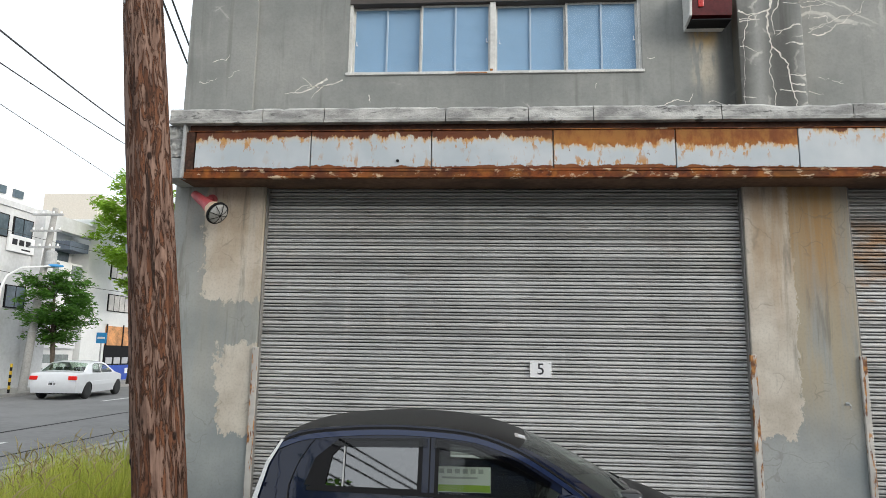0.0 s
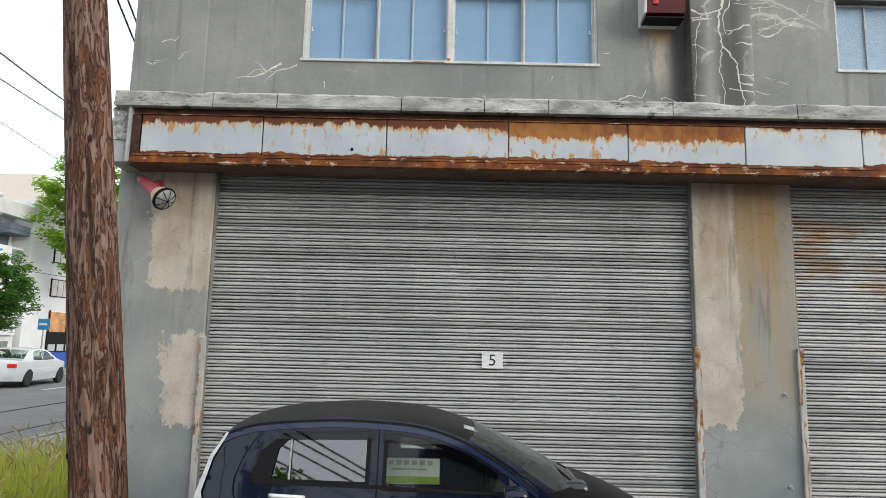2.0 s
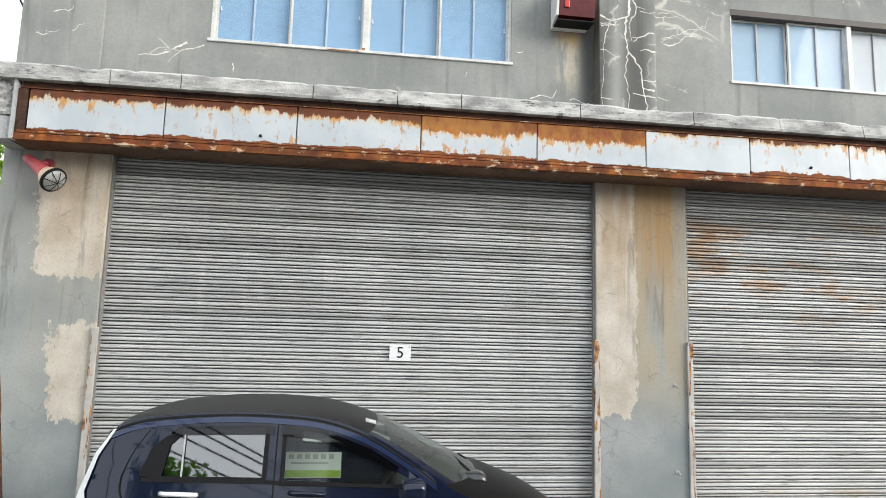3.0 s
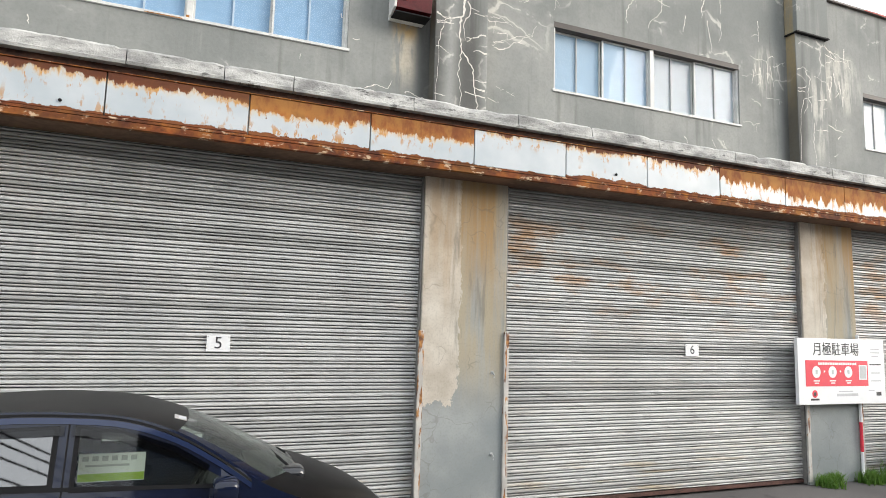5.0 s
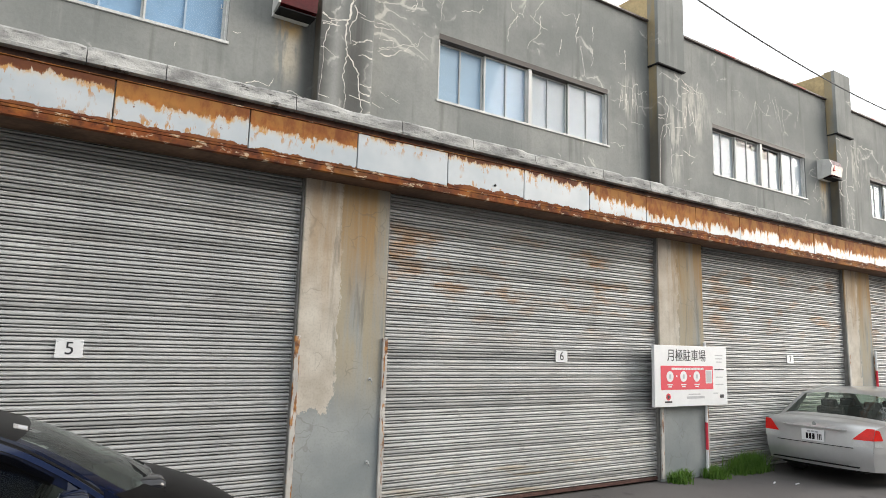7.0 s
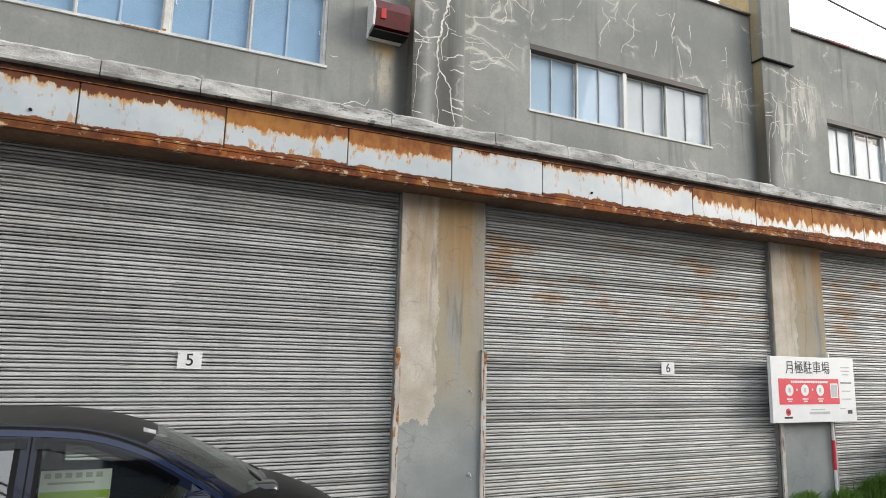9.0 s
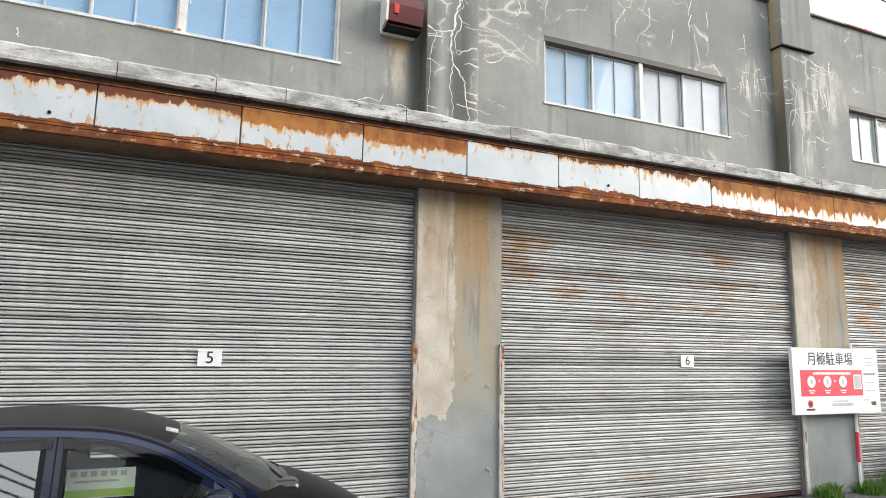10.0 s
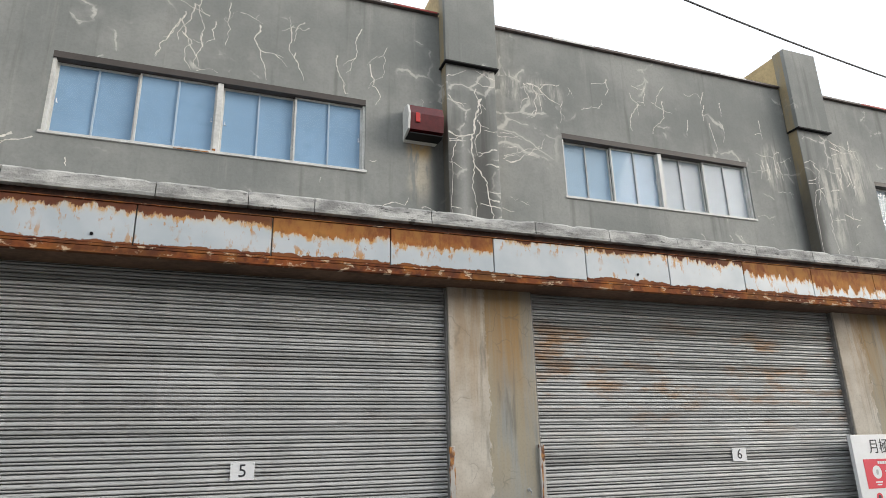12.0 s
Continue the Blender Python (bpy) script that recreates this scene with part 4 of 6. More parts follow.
def crack_tree(out, x, z, ang, length, width, wander, fork, bounds, depth=0):
    pts = crack_path(x, z, ang, length, wander)
    ribbon(out[0], out[1], pts, width, *bounds, WINDOWS)
    if depth < 2:
        for _ in range(int(fork * length / 0.2 + random.random())):
            q = random.choice(pts)
            crack_tree(out, *q, ang + random.choice((-1, 1)) * random.uniform(0.55, 1.25), length * random.uniform(0.25, 0.55), width * 0.65, wander, fork * 0.8, bounds, depth + 1)


def crack_patch(x0, x1, z0, z1, y, count, length, width, ang, wander, both=False, fork=0.5, room=0.2, low=0.3):
    """A field of lime-filled cracks of one habit within a stretch of wall."""
    out = ([], [])
    for _ in range(count):
        x, z = random.uniform(x0, x1), random.uniform(z0, z1)
        a = ang + random.uniform(-0.3, 0.3) + (math.pi if both and random.random() < 0.5 else 0)
        crack_tree(out, x, z, a, length * random.uniform(0.4, 1.3), width * random.uniform(0.55, 1.3), wander, fork, (y, x0 - room, x1 + room, z0 - low, z1 + 0.05))
    ob = raw("crack_deposit", out[0], out[1], SCAR)
    return tagged(ob, "white lime deposits along cracks in grey render", "crack", kind="stuff")


def build_cracks():
    y = WALL_Y - 0.0025
    down, flat = -math.pi / 2, 0.0
    for k, (a, b) in enumerate(PIERS[:3]):
        n = (1.0, 0.55, 0.6)[k]
        # short level cracks running in from both arrises of the pilaster
        crack_patch(a + 0.005, a + 0.02, 4.5, 6.3, -0.0025, int(7 * n), 0.26, 0.016, flat, 0.35, fork=0.2, room=0.25)
        crack_patch(b - 0.02, b - 0.005, 4.5, 6.3, -0.0025, int(8 * n), 0.24, 0.016, math.pi, 0.35, fork=0.2, room=0.25)
        crack_patch(a + 0.12, b - 0.2, 5.3, 6.2, -0.0026, int(2 * n), 0.6, 0.014, down, 0.4, fork=0.4, room=0.1)
        verts, faces = [], []
        for trunk, w in (([(0.45, 5.95), (0.36, 5.7), (0.33, 5.5), (0.29, 5.25), (0.33, 5.05), (0.47, 4.85), (0.5, 4.6), (0.55, 4.3)], 0.026), ([(0.33, 5.05), (0.29, 4.8), (0.33, 4.5), (0.31, 4.3)], 0.012), ([(0.31, 5.45), (0.12, 5.38), (0.05, 5.1), (0.02, 4.3)], 0.012)):
            if k == 1 and w > 0.02:
                continue
            pts = []
            for p, q in zip(trunk, trunk[1:]):
                for i in range(8):
                    t = i / 8
                    pts.append((a + p[0] + (q[0] - p[0]) * t + random.gauss(0, 0.008), p[1] + (q[1] - p[1]) * t))
            ribbon(verts, faces, pts, w, -0.0028, a, b, 4.25, 6.36, [])
        if verts:
            tagged(raw("crack_deposit", verts, faces, SCAR), "thick white lime run down a cracked pilaster", "crack", kind="stuff")
        # level cracks spreading from the pilaster over the wall
        crack_patch(b + 0.01, b + 0.25, 5.1, 6.4, y, int(6 * n), 0.5, 0.012, flat - 0.15, 0.45, fork=0.18, room=0.6, low=0.1)
        crack_patch(b + 0.3, b + 1.2, 6.2, 6.5, y, int(4 * n), 0.5, 0.014, down, 0.4, fork=0.45, room=0.05)
        crack_patch(b + 0.02, b + 0.5, 4.5, 5.3, y, 3, 0.25, 0.010, flat, 0.4, fork=0.3, room=0.02)
        crack_patch(b + 0.05, b + 0.75, 6.4, 6.42, y, 2, 0.9, 0.016, flat - 0.12, 0.25, fork=0.5, room=0.6)
    for k, (a, b, z0, z1) in enumerate(WINDOWS[:3]):
        # upright tears above the window, with small nets
        crack_patch(a + (1.1 if k == 0 else 0.5), b + 0.45, z1 + 0.45, TOP - 0.3, y, (16, 13, 9)[k], 0.6, 0.014, down, 0.34, fork=0.15, low=0.5)
        crack_patch(a + (0.7 if k == 0 else 0.3), b + 0.3, z1 + 0.4, z1 + 0.95, y, 5, 0.34, 0.009, flat, 0.45, True, fork=0.35)
        crack_patch(b + 0.08, b + 0.7, z0 - 0.4, z1 + 0.3, y, 7 if k else 4, 0.45, 0.013, flat, 0.42, True, fork=0.5)
        crack_patch(a, b, 4.35, z0 - 0.12, y, 4, 0.13, 0.011, down, 0.6, fork=0.4, low=0.05)
    # heavy tears of lime beside the second and third pilasters
    for x0, x1, z0, z1 in ((9.8, 10.5, 5.55, 5.95), (11.25, 11.9, 5.5, 6.2), (16.8, 17.4, 5.5, 6.2)):
        crack_patch(x0, x1, z0, z1, y, 8, 0.3, 0.024, down, 0.2, fork=0.3, low=0.35)
    crack_patch(0.55, 0.85, 4.82, 4.84, y, 2, 0.6, 0.018, math.pi + 0.55, 0.3, fork=0.4, room=0.6)
    crack_patch(-0.85, -0.4, 4.6, 6.2, y - 0.036, 4, 0.16, 0.011, flat, 0.5, fork=0.4)


build_cracks()

# ---- things on the front ----


def number_plate_sign(text, x, z):
    ob = tagged(empty("bay_number_plate", (x, 0.063, z)), "small white plate with a black numeral on the shutter", "number plate", "bay number plates")
    part("plate", block(-0.105, 0.105, -0.004, 0.004, -0.077, 0.077, 0.002), PLATE_WHITE, ob)
    lettering("numeral", text, 0.155, pose(0, -0.0055, 0.0) @ FRONT, INK, ob)
    for dx in (-0.09, 0.09):
        part("screw", lathe([(0.005, 0), (0.004, 0.003)], 8, pose(dx, -0.004, 0.06, 90)), GREY_STEEL, ob)


for numeral, px, pz in (("5", 2.938, 1.744), ("6", 8.62, 1.76), ("7", 14.15, 1.79)):
    number_plate_sign(numeral, px, pz)


def parking_sign():
    """A wide sign board on the pillar: heading, red panel with four marks, fine print as bars."""
    ob = tagged(empty("parking_sign", (11.07, -0.13, 1.515)), "white parking sign board with a red panel and black heading", "sign")
    W, H = 0.855, 0.44
    part("board", block(-W, W, -0.02, 0.03, -H, H, 0.004), PLATE_WHITE, ob)
    lettering("heading", "月極駐車場", 0.19, pose(-0.12, -0.0225, 0.285) @ FRONT, INK, ob, 0.90)
    part("red_panel", block(-0.72, 0.5, -0.023, -0.0205, -0.2, 0.145), SIGN_RED, ob)
    bm = bmesh.new()
    x = -0.48
    while x < 0.26:
        n = random.uniform(0.02, 0.04)
        block(x, x + n, -0.0255, -0.0235, 0.085, 0.117, bm=bm)
        x += n + 0.008
    part("print_bars", bm, PLATE_WHITE, ob)
    for i in range(3):
        cx = -0.52 + i * 0.31
        part("round_mark", lathe([(0.078, 0), (0.078, 0.0025)], 28, pose(cx, -0.0232, -0.01, 90)), PLATE_WHITE, ob)
        part("mark_device", block(cx - 0.02, cx + 0.02, -0.0275, -0.0262, -0.04, 0.02), PRINT_GREY, ob)
        part("caption_bar", block(cx - 0.06, cx + 0.06, -0.0255, -0.0235, -0.135, -0.12), PLATE_WHITE, ob)
        part("caption_bar", block(cx - 0.04, cx + 0.04, -0.0255, -0.0235, -0.165, -0.15), PLATE_WHITE, ob)
        if i < 2:
            part("arrow_mark", block(cx + 0.14, cx + 0.165, -0.0255, -0.0235, -0.015, 0.01), PLATE_WHITE, ob)
    part("code_patch", block(0.33, 0.46, -0.0255, -0.0235, -0.1, 0.07), PRINT_GREY, ob)
    part("code_border", block(0.315, 0.475, -0.0248, -0.0232, -0.115, 0.085), PLATE_WHITE, ob)
    for z, w, m in ((0.3, 0.1, PRINT_GREY), (0.25, 0.09, PRINT_GREY), (0.2, 0.07, PRINT_GREY), (0.085, 0.12, INK), (-0.03, 0.09, PRINT_GREY), (-0.14, 0.1, PRINT_GREY)):
        part("fine_print", block(0.66 - w, 0.66 + w, -0.0225, -0.0205, z, z + 0.016), m, ob)
    for x0, x1, z0, z1, m in ((-0.14, 0.28, -0.335, -0.3, PRINT_GREY), (-0.1, 0.18, -0.28, -0.262, PRINT_GREY), (0.5, 0.62, -0.27, -0.255, PRINT_GREY), (0.66, 0.76, -0.335, -0.285, INK)):
        part("fine_print", block(x0, x1, -0.0225, -0.0205, z0, z1), m, ob)
    part("round_emblem", lathe([(0.05, 0), (0.05, 0.002)], 20, pose(-0.56, -0.0205, -0.3, 90)), SIGN_RED, ob)
    part("emblem_heart", lathe([(0.025, 0), (0.025, 0.002)], 16, pose(-0.56, -0.0228, -0.3, 90)), INK, ob)
    part("emblem_bar", block(-0.64, -0.48, -0.0225, -0.0205, -0.385, -0.36), INK, ob)
    for x in (-0.62, 0.3):
        part("bracket", block(x, x + 0.04, 0.03, 0.128, -0.4, 0.4), GREY_STEEL, ob)


parking_sign()


def marker_post(x, z0, z1):
    ob = tagged(empty("marker_post", (x, -0.045, z0)), "thin red and white striped post tied to the pillar", "post", "striped posts")
    n = 5
    for i in range(n):
        a, b = (z1 - z0) * i / n, (z1 - z0) * (i + 1) / n
        part("band", tube([(0, 0, a), (0, 0, b - 0.002)], 0.021, 12), SIGN_RED if i % 2 == 1 else PLATE_WHITE, ob)


marker_post(11.53, 0.0, 2.02)
marker_post(17.12, 0.0, 2.0)


def alarm_box(x, z):
    """Wall beacon: pale casing, dark red wedge of lens."""
    ob = tagged(empty("alarm_beacon", (x, WALL_Y, z)), "red wall beacon with a pale casing, dusty", "beacon", "wall beacons")
    part("back_box", block(-0.2, 0.2, -0.1, -0.001, -0.2, 0.2, 0.01), ALARM_BASE, ob)
    prof = [(-0.102, -0.195), (-0.27, -0.15), (-0.30, 0.04), (-0.25, 0.16), (-0.102, 0.2)]
    for name, x0, x1, m in (("side_cheek", -0.215, -0.19, ALARM_BASE), ("lens", -0.1895, 0.1895, ALARM_RED), ("side_cheek", 0.19, 0.21, ALARM_RED)):
        bm = bmesh.new()
        l = [bm.verts.new((x0, py, pz)) for py, pz in prof]
        r = [bm.verts.new((x1, py, pz)) for py, pz in prof]
        bm.faces.new(l)
        bm.faces.new(r[::-1])
        for k in range(5):
            bm.faces.new((l[k], r[k], r[(k + 1) % 5], l[(k + 1) % 5]))
        bmesh.ops.recalc_face_normals(bm, faces=bm.faces)
        part(name, bm, m, ob)
    # brighter red block: the lit spot of the lens, put in as colour
    part("lens_lit_patch", block(-0.13, -0.075, -0.301, -0.285, -0.07, 0.05, 0.006), ALARM_LIT, ob)
    part("bottom_tray", block(-0.2, 0.2, -0.285, -0.105, -0.212, -0.197, 0.004), SEAL, ob)


alarm_box(4.685, 5.5)
alarm_box(15.86, 5.56)


def flood_lamp():
    """An old enamel spot lamp on the corner pillar, aimed down the yard."""
    ob = tagged(empty("spot_lamp", (-0.555, 0.0, 3.40)), "old spot lamp with faded red housing and caged glass", "lamp")
    axis = Vector((0.33, -0.15, -0.24)).normalized()
    q = axis.to_track_quat("Z", "Y").to_matrix().to_4x4()
    m = Matrix.Translation((0.0, -0.12, 0.03)) @ q
    part("housing", lathe([(0.0, -0.07), (0.04, -0.065), (0.048, 0.0), (0.055, 0.14), (0.068, 0.23), (0.07, 0.235)], 24, m), LAMP_PINK, ob, smooth=True)
    part("reflector", lathe([(0.07, 0.236), (0.088, 0.27), (0.108, 0.33), (0.11, 0.338)], 28, m), LAMP_CREAM, ob, "peeling cream reflector", smooth=True)
    part("rim", lathe([(0.108, 0.339), (0.12, 0.343), (0.12, 0.36), (0.106, 0.366)], 28, m), SEAL, ob)
    part("lamp_glass", lathe([(0.104, 0.366), (0.095, 0.378), (0.06, 0.39), (0.01, 0.396)], 28, m), LAMP_GLASS, ob, smooth=True)
    for k in range(4):
        a = math.pi * k / 4
        pts = [m @ Vector((0.115 * c * math.cos(a), 0.115 * c * math.sin(a), 0.368 + 0.045 * (1 - c * c))) for c in (-1, -0.75, -0.4, 0, 0.4, 0.75, 1)]
        part("cage_wire", tube(pts, 0.0035, 6), SEAL, ob)
    part("wall_plate", lathe([(0.055, 0.0), (0.055, 0.012), (0.03, 0.02)], 20, pose(0.1, 0.0, 0.03, 90)), LAMP_PINK, ob)
    part("arm", tube([(0.1, -0.01, 0.03), (0.1, -0.08, 0.03), (0.06, -0.12, 0.02)], 0.016, 10), LAMP_PINK, ob)


flood_lamp()

# ---- wooden pole ----


def wooden_pole():
    """A leaning, weathered timber pole with checks, flakes and knots."""
    a, b = Vector((0.450, -2.2, 0.0)), Vector((-0.632, -2.2, 8.6))
    ob = tagged(new("utility_pole"), "weathered reddish-brown timber utility pole with knots", "utility pole")
    ob.matrix_basis = Matrix.Translation(a) @ (b - a).to_track_quat("Z", "Y").to_matrix().to_4x4()
    L = (b - a).length
    bm = bmesh.new()
    sides, rows = 56, 240
    rings = []
    for i in range(rows + 1):
        z = L * i / rows
        r0 = 0.173 - 0.0092 * z
        ring = []
        for k in range(sides):
            t = 2 * math.pi * k / sides
            c, s = math.cos(t), math.sin(t)
            r = r0 + 0.006 * noise.noise(Vector((c * 2, s * 2, z * 0.7))) + 0.004 * noise.noise(Vector((c * 6, s * 6, z * 1.1 + 9)))
            f = noise.noise(Vector((c * 3.5, s * 3.5, z * 0.9 + 20)))
            r += 0.004 if f > 0.12 else -0.001
            g = noise.noise(Vector((c * 9, s * 9, z * 0.5 + 40)))
            r -= 0.010 * max(0.0, g - 0.32) / 0.3
            ring.append(bm.verts.new((r * c, r * s, z)))
        rings.append(ring)
    for p, q in zip(rings, rings[1:]):
        for k in range(sides):
            bm.faces.new((p[k], p[(k + 1) % sides], q[(k + 1) % sides], q[k]))
    bm.faces.new(rings[-1])
    part("shaft", bm, WOOD, ob, smooth=True)
    for z, t in ((2.1, -1.9), (2.75, -2.1), (3.3, -1.75), (1.45, -1.2), (3.9, -1.5), (1.2, -1.0), (2.45, -1.35)):
        r = 0.172 - 0.0085 * z
        m = Matrix.Translation((r * math.cos(t), r * math.sin(t), z)) @ Vector((math.cos(t), math.sin(t), 0)).to_track_quat("Z", "Y").to_matrix().to_4x4()
        part("knot", lathe([(0.026, -0.012), (0.024, 0.004), (0.014, 0.01), (0.004, 0.006)], 12, m), SEAL, ob, "dark knot")
    for z, t in ((2.55, -1.0), (4.35, -0.6)):
        r = 0.17 - 0.0085 * z
        part("staple", block(r * math.cos(t) - 0.006, r * math.cos(t) + 0.006, r * math.sin(t) - 0.012, r * math.sin(t), z, z + 0.06, 0.002), GREY_STEEL, ob)


wooden_pole()

# ---- cars ----


def smooth_line(pts, n):
    out = []
    P = [Vector((p[0], 0, p[1])) for p in pts]
    for i in range(len(P) - 1):
        p0, p1, p2, p3 = P[max(i - 1, 0)], P[i], P[i + 1], P[min(i + 2, len(P) - 1)]
        for k in range(n):
            t = k / n
            q = 0.5 * ((2 * p1) + (p2 - p0) * t + (2 * p0 - 5 * p1 + 4 * p2 - p3) * t * t + (3 * p1 - p0 - 3 * p2 + p3) * t ** 3)
            out.append((q.x, q.z))
    out.append(pts[-1])
    return out


def side_sheet(outline, holes, half, sign, lift=0.0):
    """A skin cut to an outline in (x, z), with holes, bowed to the body's half width."""
    loops = [[Vector((x, z, 0)) for x, z in outline]] + [[Vector((x, z, 0)) for x, z in h] for h in holes]
    flat = [p for l in loops for p in l]
    from_tess = tessellate(loops)
    bm = bmesh.new()
    vs = [bm.verts.new((p.x, 0, p.y)) for p in flat]
    for t in from_tess:
        try:
            bm.faces.new([vs[i] for i in t])
        except ValueError:
            pass
    xs, zs = [p.x for p in flat], [p.y for p in flat]
    z = min(zs) + 0.07
    while z < max(zs):
        bmesh.ops.bisect_plane(bm, geom=list(bm.verts) + list(bm.edges) + list(bm.faces), plane_co=(0, 0, z), plane_no=(0, 0, 1))
        z += 0.07
    x = min(xs) + 0.16
    while x < max(xs):
        bmesh.ops.bisect_plane(bm, geom=list(bm.verts) + list(bm.edges) + list(bm.faces), plane_co=(x, 0, 0), plane_no=(1, 0, 0))
        x += 0.16
    for v in bm.verts:
        v.co.y = sign * (half(v.co.x, v.co.z) + lift)
    bmesh.ops.recalc_face_normals(bm, faces=bm.faces)
    out = bm.faces[:]
    if out and sum(f.normal.y * f.calc_area() for f in out) * sign < 0:
        bmesh.ops.reverse_faces(bm, faces=out)
    return bm


from mathutils.geometry import tessellate_polygon as tessellate


def arch(cx, r, z0, n=14):
    a0 = math.asin(max(-1, min(1, (z0 - 0.27) / r)))
    return [(cx + r * math.cos(t), 0.27 + r * math.sin(t)) for t in (a0 + (math.pi - 2 * a0) * k / n for k in range(n + 1))]


def wheel(parent, x, y, r, sign):
    w = empty("wheel", (x, y, r))
    w.parent = parent
    turn = pose(0, 0, 0, -90 * sign)
    part("tyre", lathe([(r * 0.62, -0.085), (r * 0.93, -0.085), (r, -0.05), (r, 0.05), (r * 0.93, 0.085), (r * 0.62, 0.085)], 36, turn), TYRE, w, smooth=True)
    part("rim", lathe([(r * 0.615, -0.06), (r * 0.615, 0.07), (r * 0.56, 0.074), (r * 0.5, 0.03), (r * 0.2, 0.03), (r * 0.16, 0.055)], 36, turn), RIM, w)
    for k in range(7):
        t = 2 * math.pi * k / 7
        bm = block(r * 0.15, r * 0.57, -r * 0.05, r * 0.05, 0.031, 0.06, 0.004)
        bmesh.ops.transform(bm, matrix=turn @ pose(0, 0, 0, 0, 0, math.degrees(t)), verts=bm.verts)
        part("spoke", bm, RIM, w)


def car(name, label, place, centre, edge, width, taper, skins, wind, rear, roof, windows, axles, r, frontx, rearx, turn=0, privacy=False):
    """A car from its centre and edge profiles in (x, z), rear to nose. skins: side paint, top paint. wind, rear, roof: index spans."""
    side_m, top_m = skins
    ob = tagged(empty(name, place, (0, 0, turn)), label, "car")
    n = 4
    C, E = smooth_line(centre, n), smooth_line(edge, n)

    def half(x, z):
        h = width - max(0.0, z - 0.92) * taper - 0.05 * max(0.0, 0.5 - z) / 0.3
        if x > frontx:
            h -= 0.20 * ((x - frontx) / (edge[-2][0] - frontx)) ** 2
        if x < rearx:
            h -= 0.07 * ((rearx - x) / (rearx - edge[1][0])) ** 2
        return h

    vv = [-1, -0.97, -0.9, -0.75, -0.55, -0.3, 0, 0.3, 0.55, 0.75, 0.9, 0.97, 1]

    def pt(i, v):
        (xc, zc), (xe, ze) = C[i], E[i]
        k = 1 - abs(v) ** 2.6
        return (xe + (xc - xe) * k, v * half(xe, ze), ze + (zc - ze) * k)

    def loft(i0, i1, j0, j1):
        bm = bmesh.new()
        g = [[bm.verts.new(pt(i, vv[j])) for j in range(j0, j1 + 1)] for i in range(i0, i1 + 1)]
        for p, q in zip(g, g[1:]):
            for k in range(j1 - j0):
                bm.faces.new((p[k], p[k + 1], q[k + 1], q[k]))
        return bm

    last = len(vv) - 1

    def top_piece(nm, i0, i1, m, lab=""):
        return part(nm, loft(i0 * n, i1 * n, 0, last), m, ob, lab, smooth=True)

    def glass_piece(nm, i0, i1, m):
        part(nm, loft(i0 * n, i1 * n, 2, last - 2), SCREEN_GLASS, ob, smooth=True)
        for a, b in ((0, 2), (last - 2, last)):
            part("screen_pillar", loft(i0 * n, i1 * n, a, b), m, ob, smooth=True)

    top_piece("tail", 0, rear[0], side_m)
    glass_piece("rear_window", rear[0], rear[1], side_m)
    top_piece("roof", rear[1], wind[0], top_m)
    glass_piece("windscreen", wind[0], wind[1], side_m)
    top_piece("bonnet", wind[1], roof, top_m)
    top_piece("nose", roof, len(centre) - 1, side_m)
    z0 = 0.22
    bottom = []
    for ax in sorted(axles, reverse=True):
        bottom += arch(ax, r + 0.05, z0)
    outline = list(E) + [p for p in bottom]
    for s in (-1, 1):
        part("side_panel", side_sheet(outline, windows, half, s), side_m, ob, smooth=True)
        for k, wpoly in enumerate(windows):
            part("side_glass", side_sheet(wpoly, [], half, s, -0.006), PRIVACY if privacy and k == 0 else CAR_GLASS, ob, smooth=True)
            cx, cz = sum(p[0] for p in wpoly) / len(wpoly), sum(p[1] for p in wpoly) / len(wpoly)
            ring = [(cx + (x - cx) * 1.05, cz + (z - cz) * 1.09) for x, z in wpoly]
            part("window_seal", side_sheet(ring, [[(cx + (x - cx) * 0.985, cz + (z - cz) * 0.97) for x, z in wpoly]], half, s, 0.004), SEAL, ob)
        for ax in axles:
            wheel(ob, ax, s * (width - 0.1), r, s)
    x0, x1 = edge[0][0] + 0.05, edge[-1][0] - 0.05
    part("underbody", block(x0, x1, -width + 0.25, width - 0.25, 0.2, 0.3), SEAL, ob)
    part("cabin_floor", block(edge[rear[0]][0] + 0.1, edge[wind[1]][0] + 0.1, -width + 0.1, width - 0.1, 0.42, 0.46), SEAT, ob)
    part("dashboard", block(edge[wind[1]][0] - 0.28, edge[wind[1]][0] + 0.12, -width + 0.12, width - 0.12, 0.62, edge[wind[1]][1] - 0.09, 0.04), SEAT, ob)
    sx = edge[wind[0]][0] - 0.45
    for dx in (0.0, -0.62):
        for s in (-1, 1):
            bm = block(sx + dx - 0.2, sx + dx + 0.3, s * 0.33 - 0.22, s * 0.33 + 0.22, 0.46, 0.62, 0.04)
            st = part("seat_base", bm, SEAT, ob)
            bm = block(-0.06, 0.06, s * 0.33 - 0.21, s * 0.33 + 0.21, 0.0, 0.50, 0.05)
            bmesh.ops.transform(bm, matrix=pose(sx + dx - 0.2, 0, 0.56, 0, -14, 0), verts=bm.verts)
            part("seat_back", bm, SEAT, ob)
            bm = block(-0.045, 0.045, s * 0.33 - 0.12, s * 0.33 + 0.12, 0.50, 0.62, 0.03)
            bmesh.ops.transform(bm, matrix=pose(sx + dx - 0.2, 0, 0.56, 0, -14, 0), verts=bm.verts)
            part("headrest", bm, SEAT, ob)
    return ob, half, pt


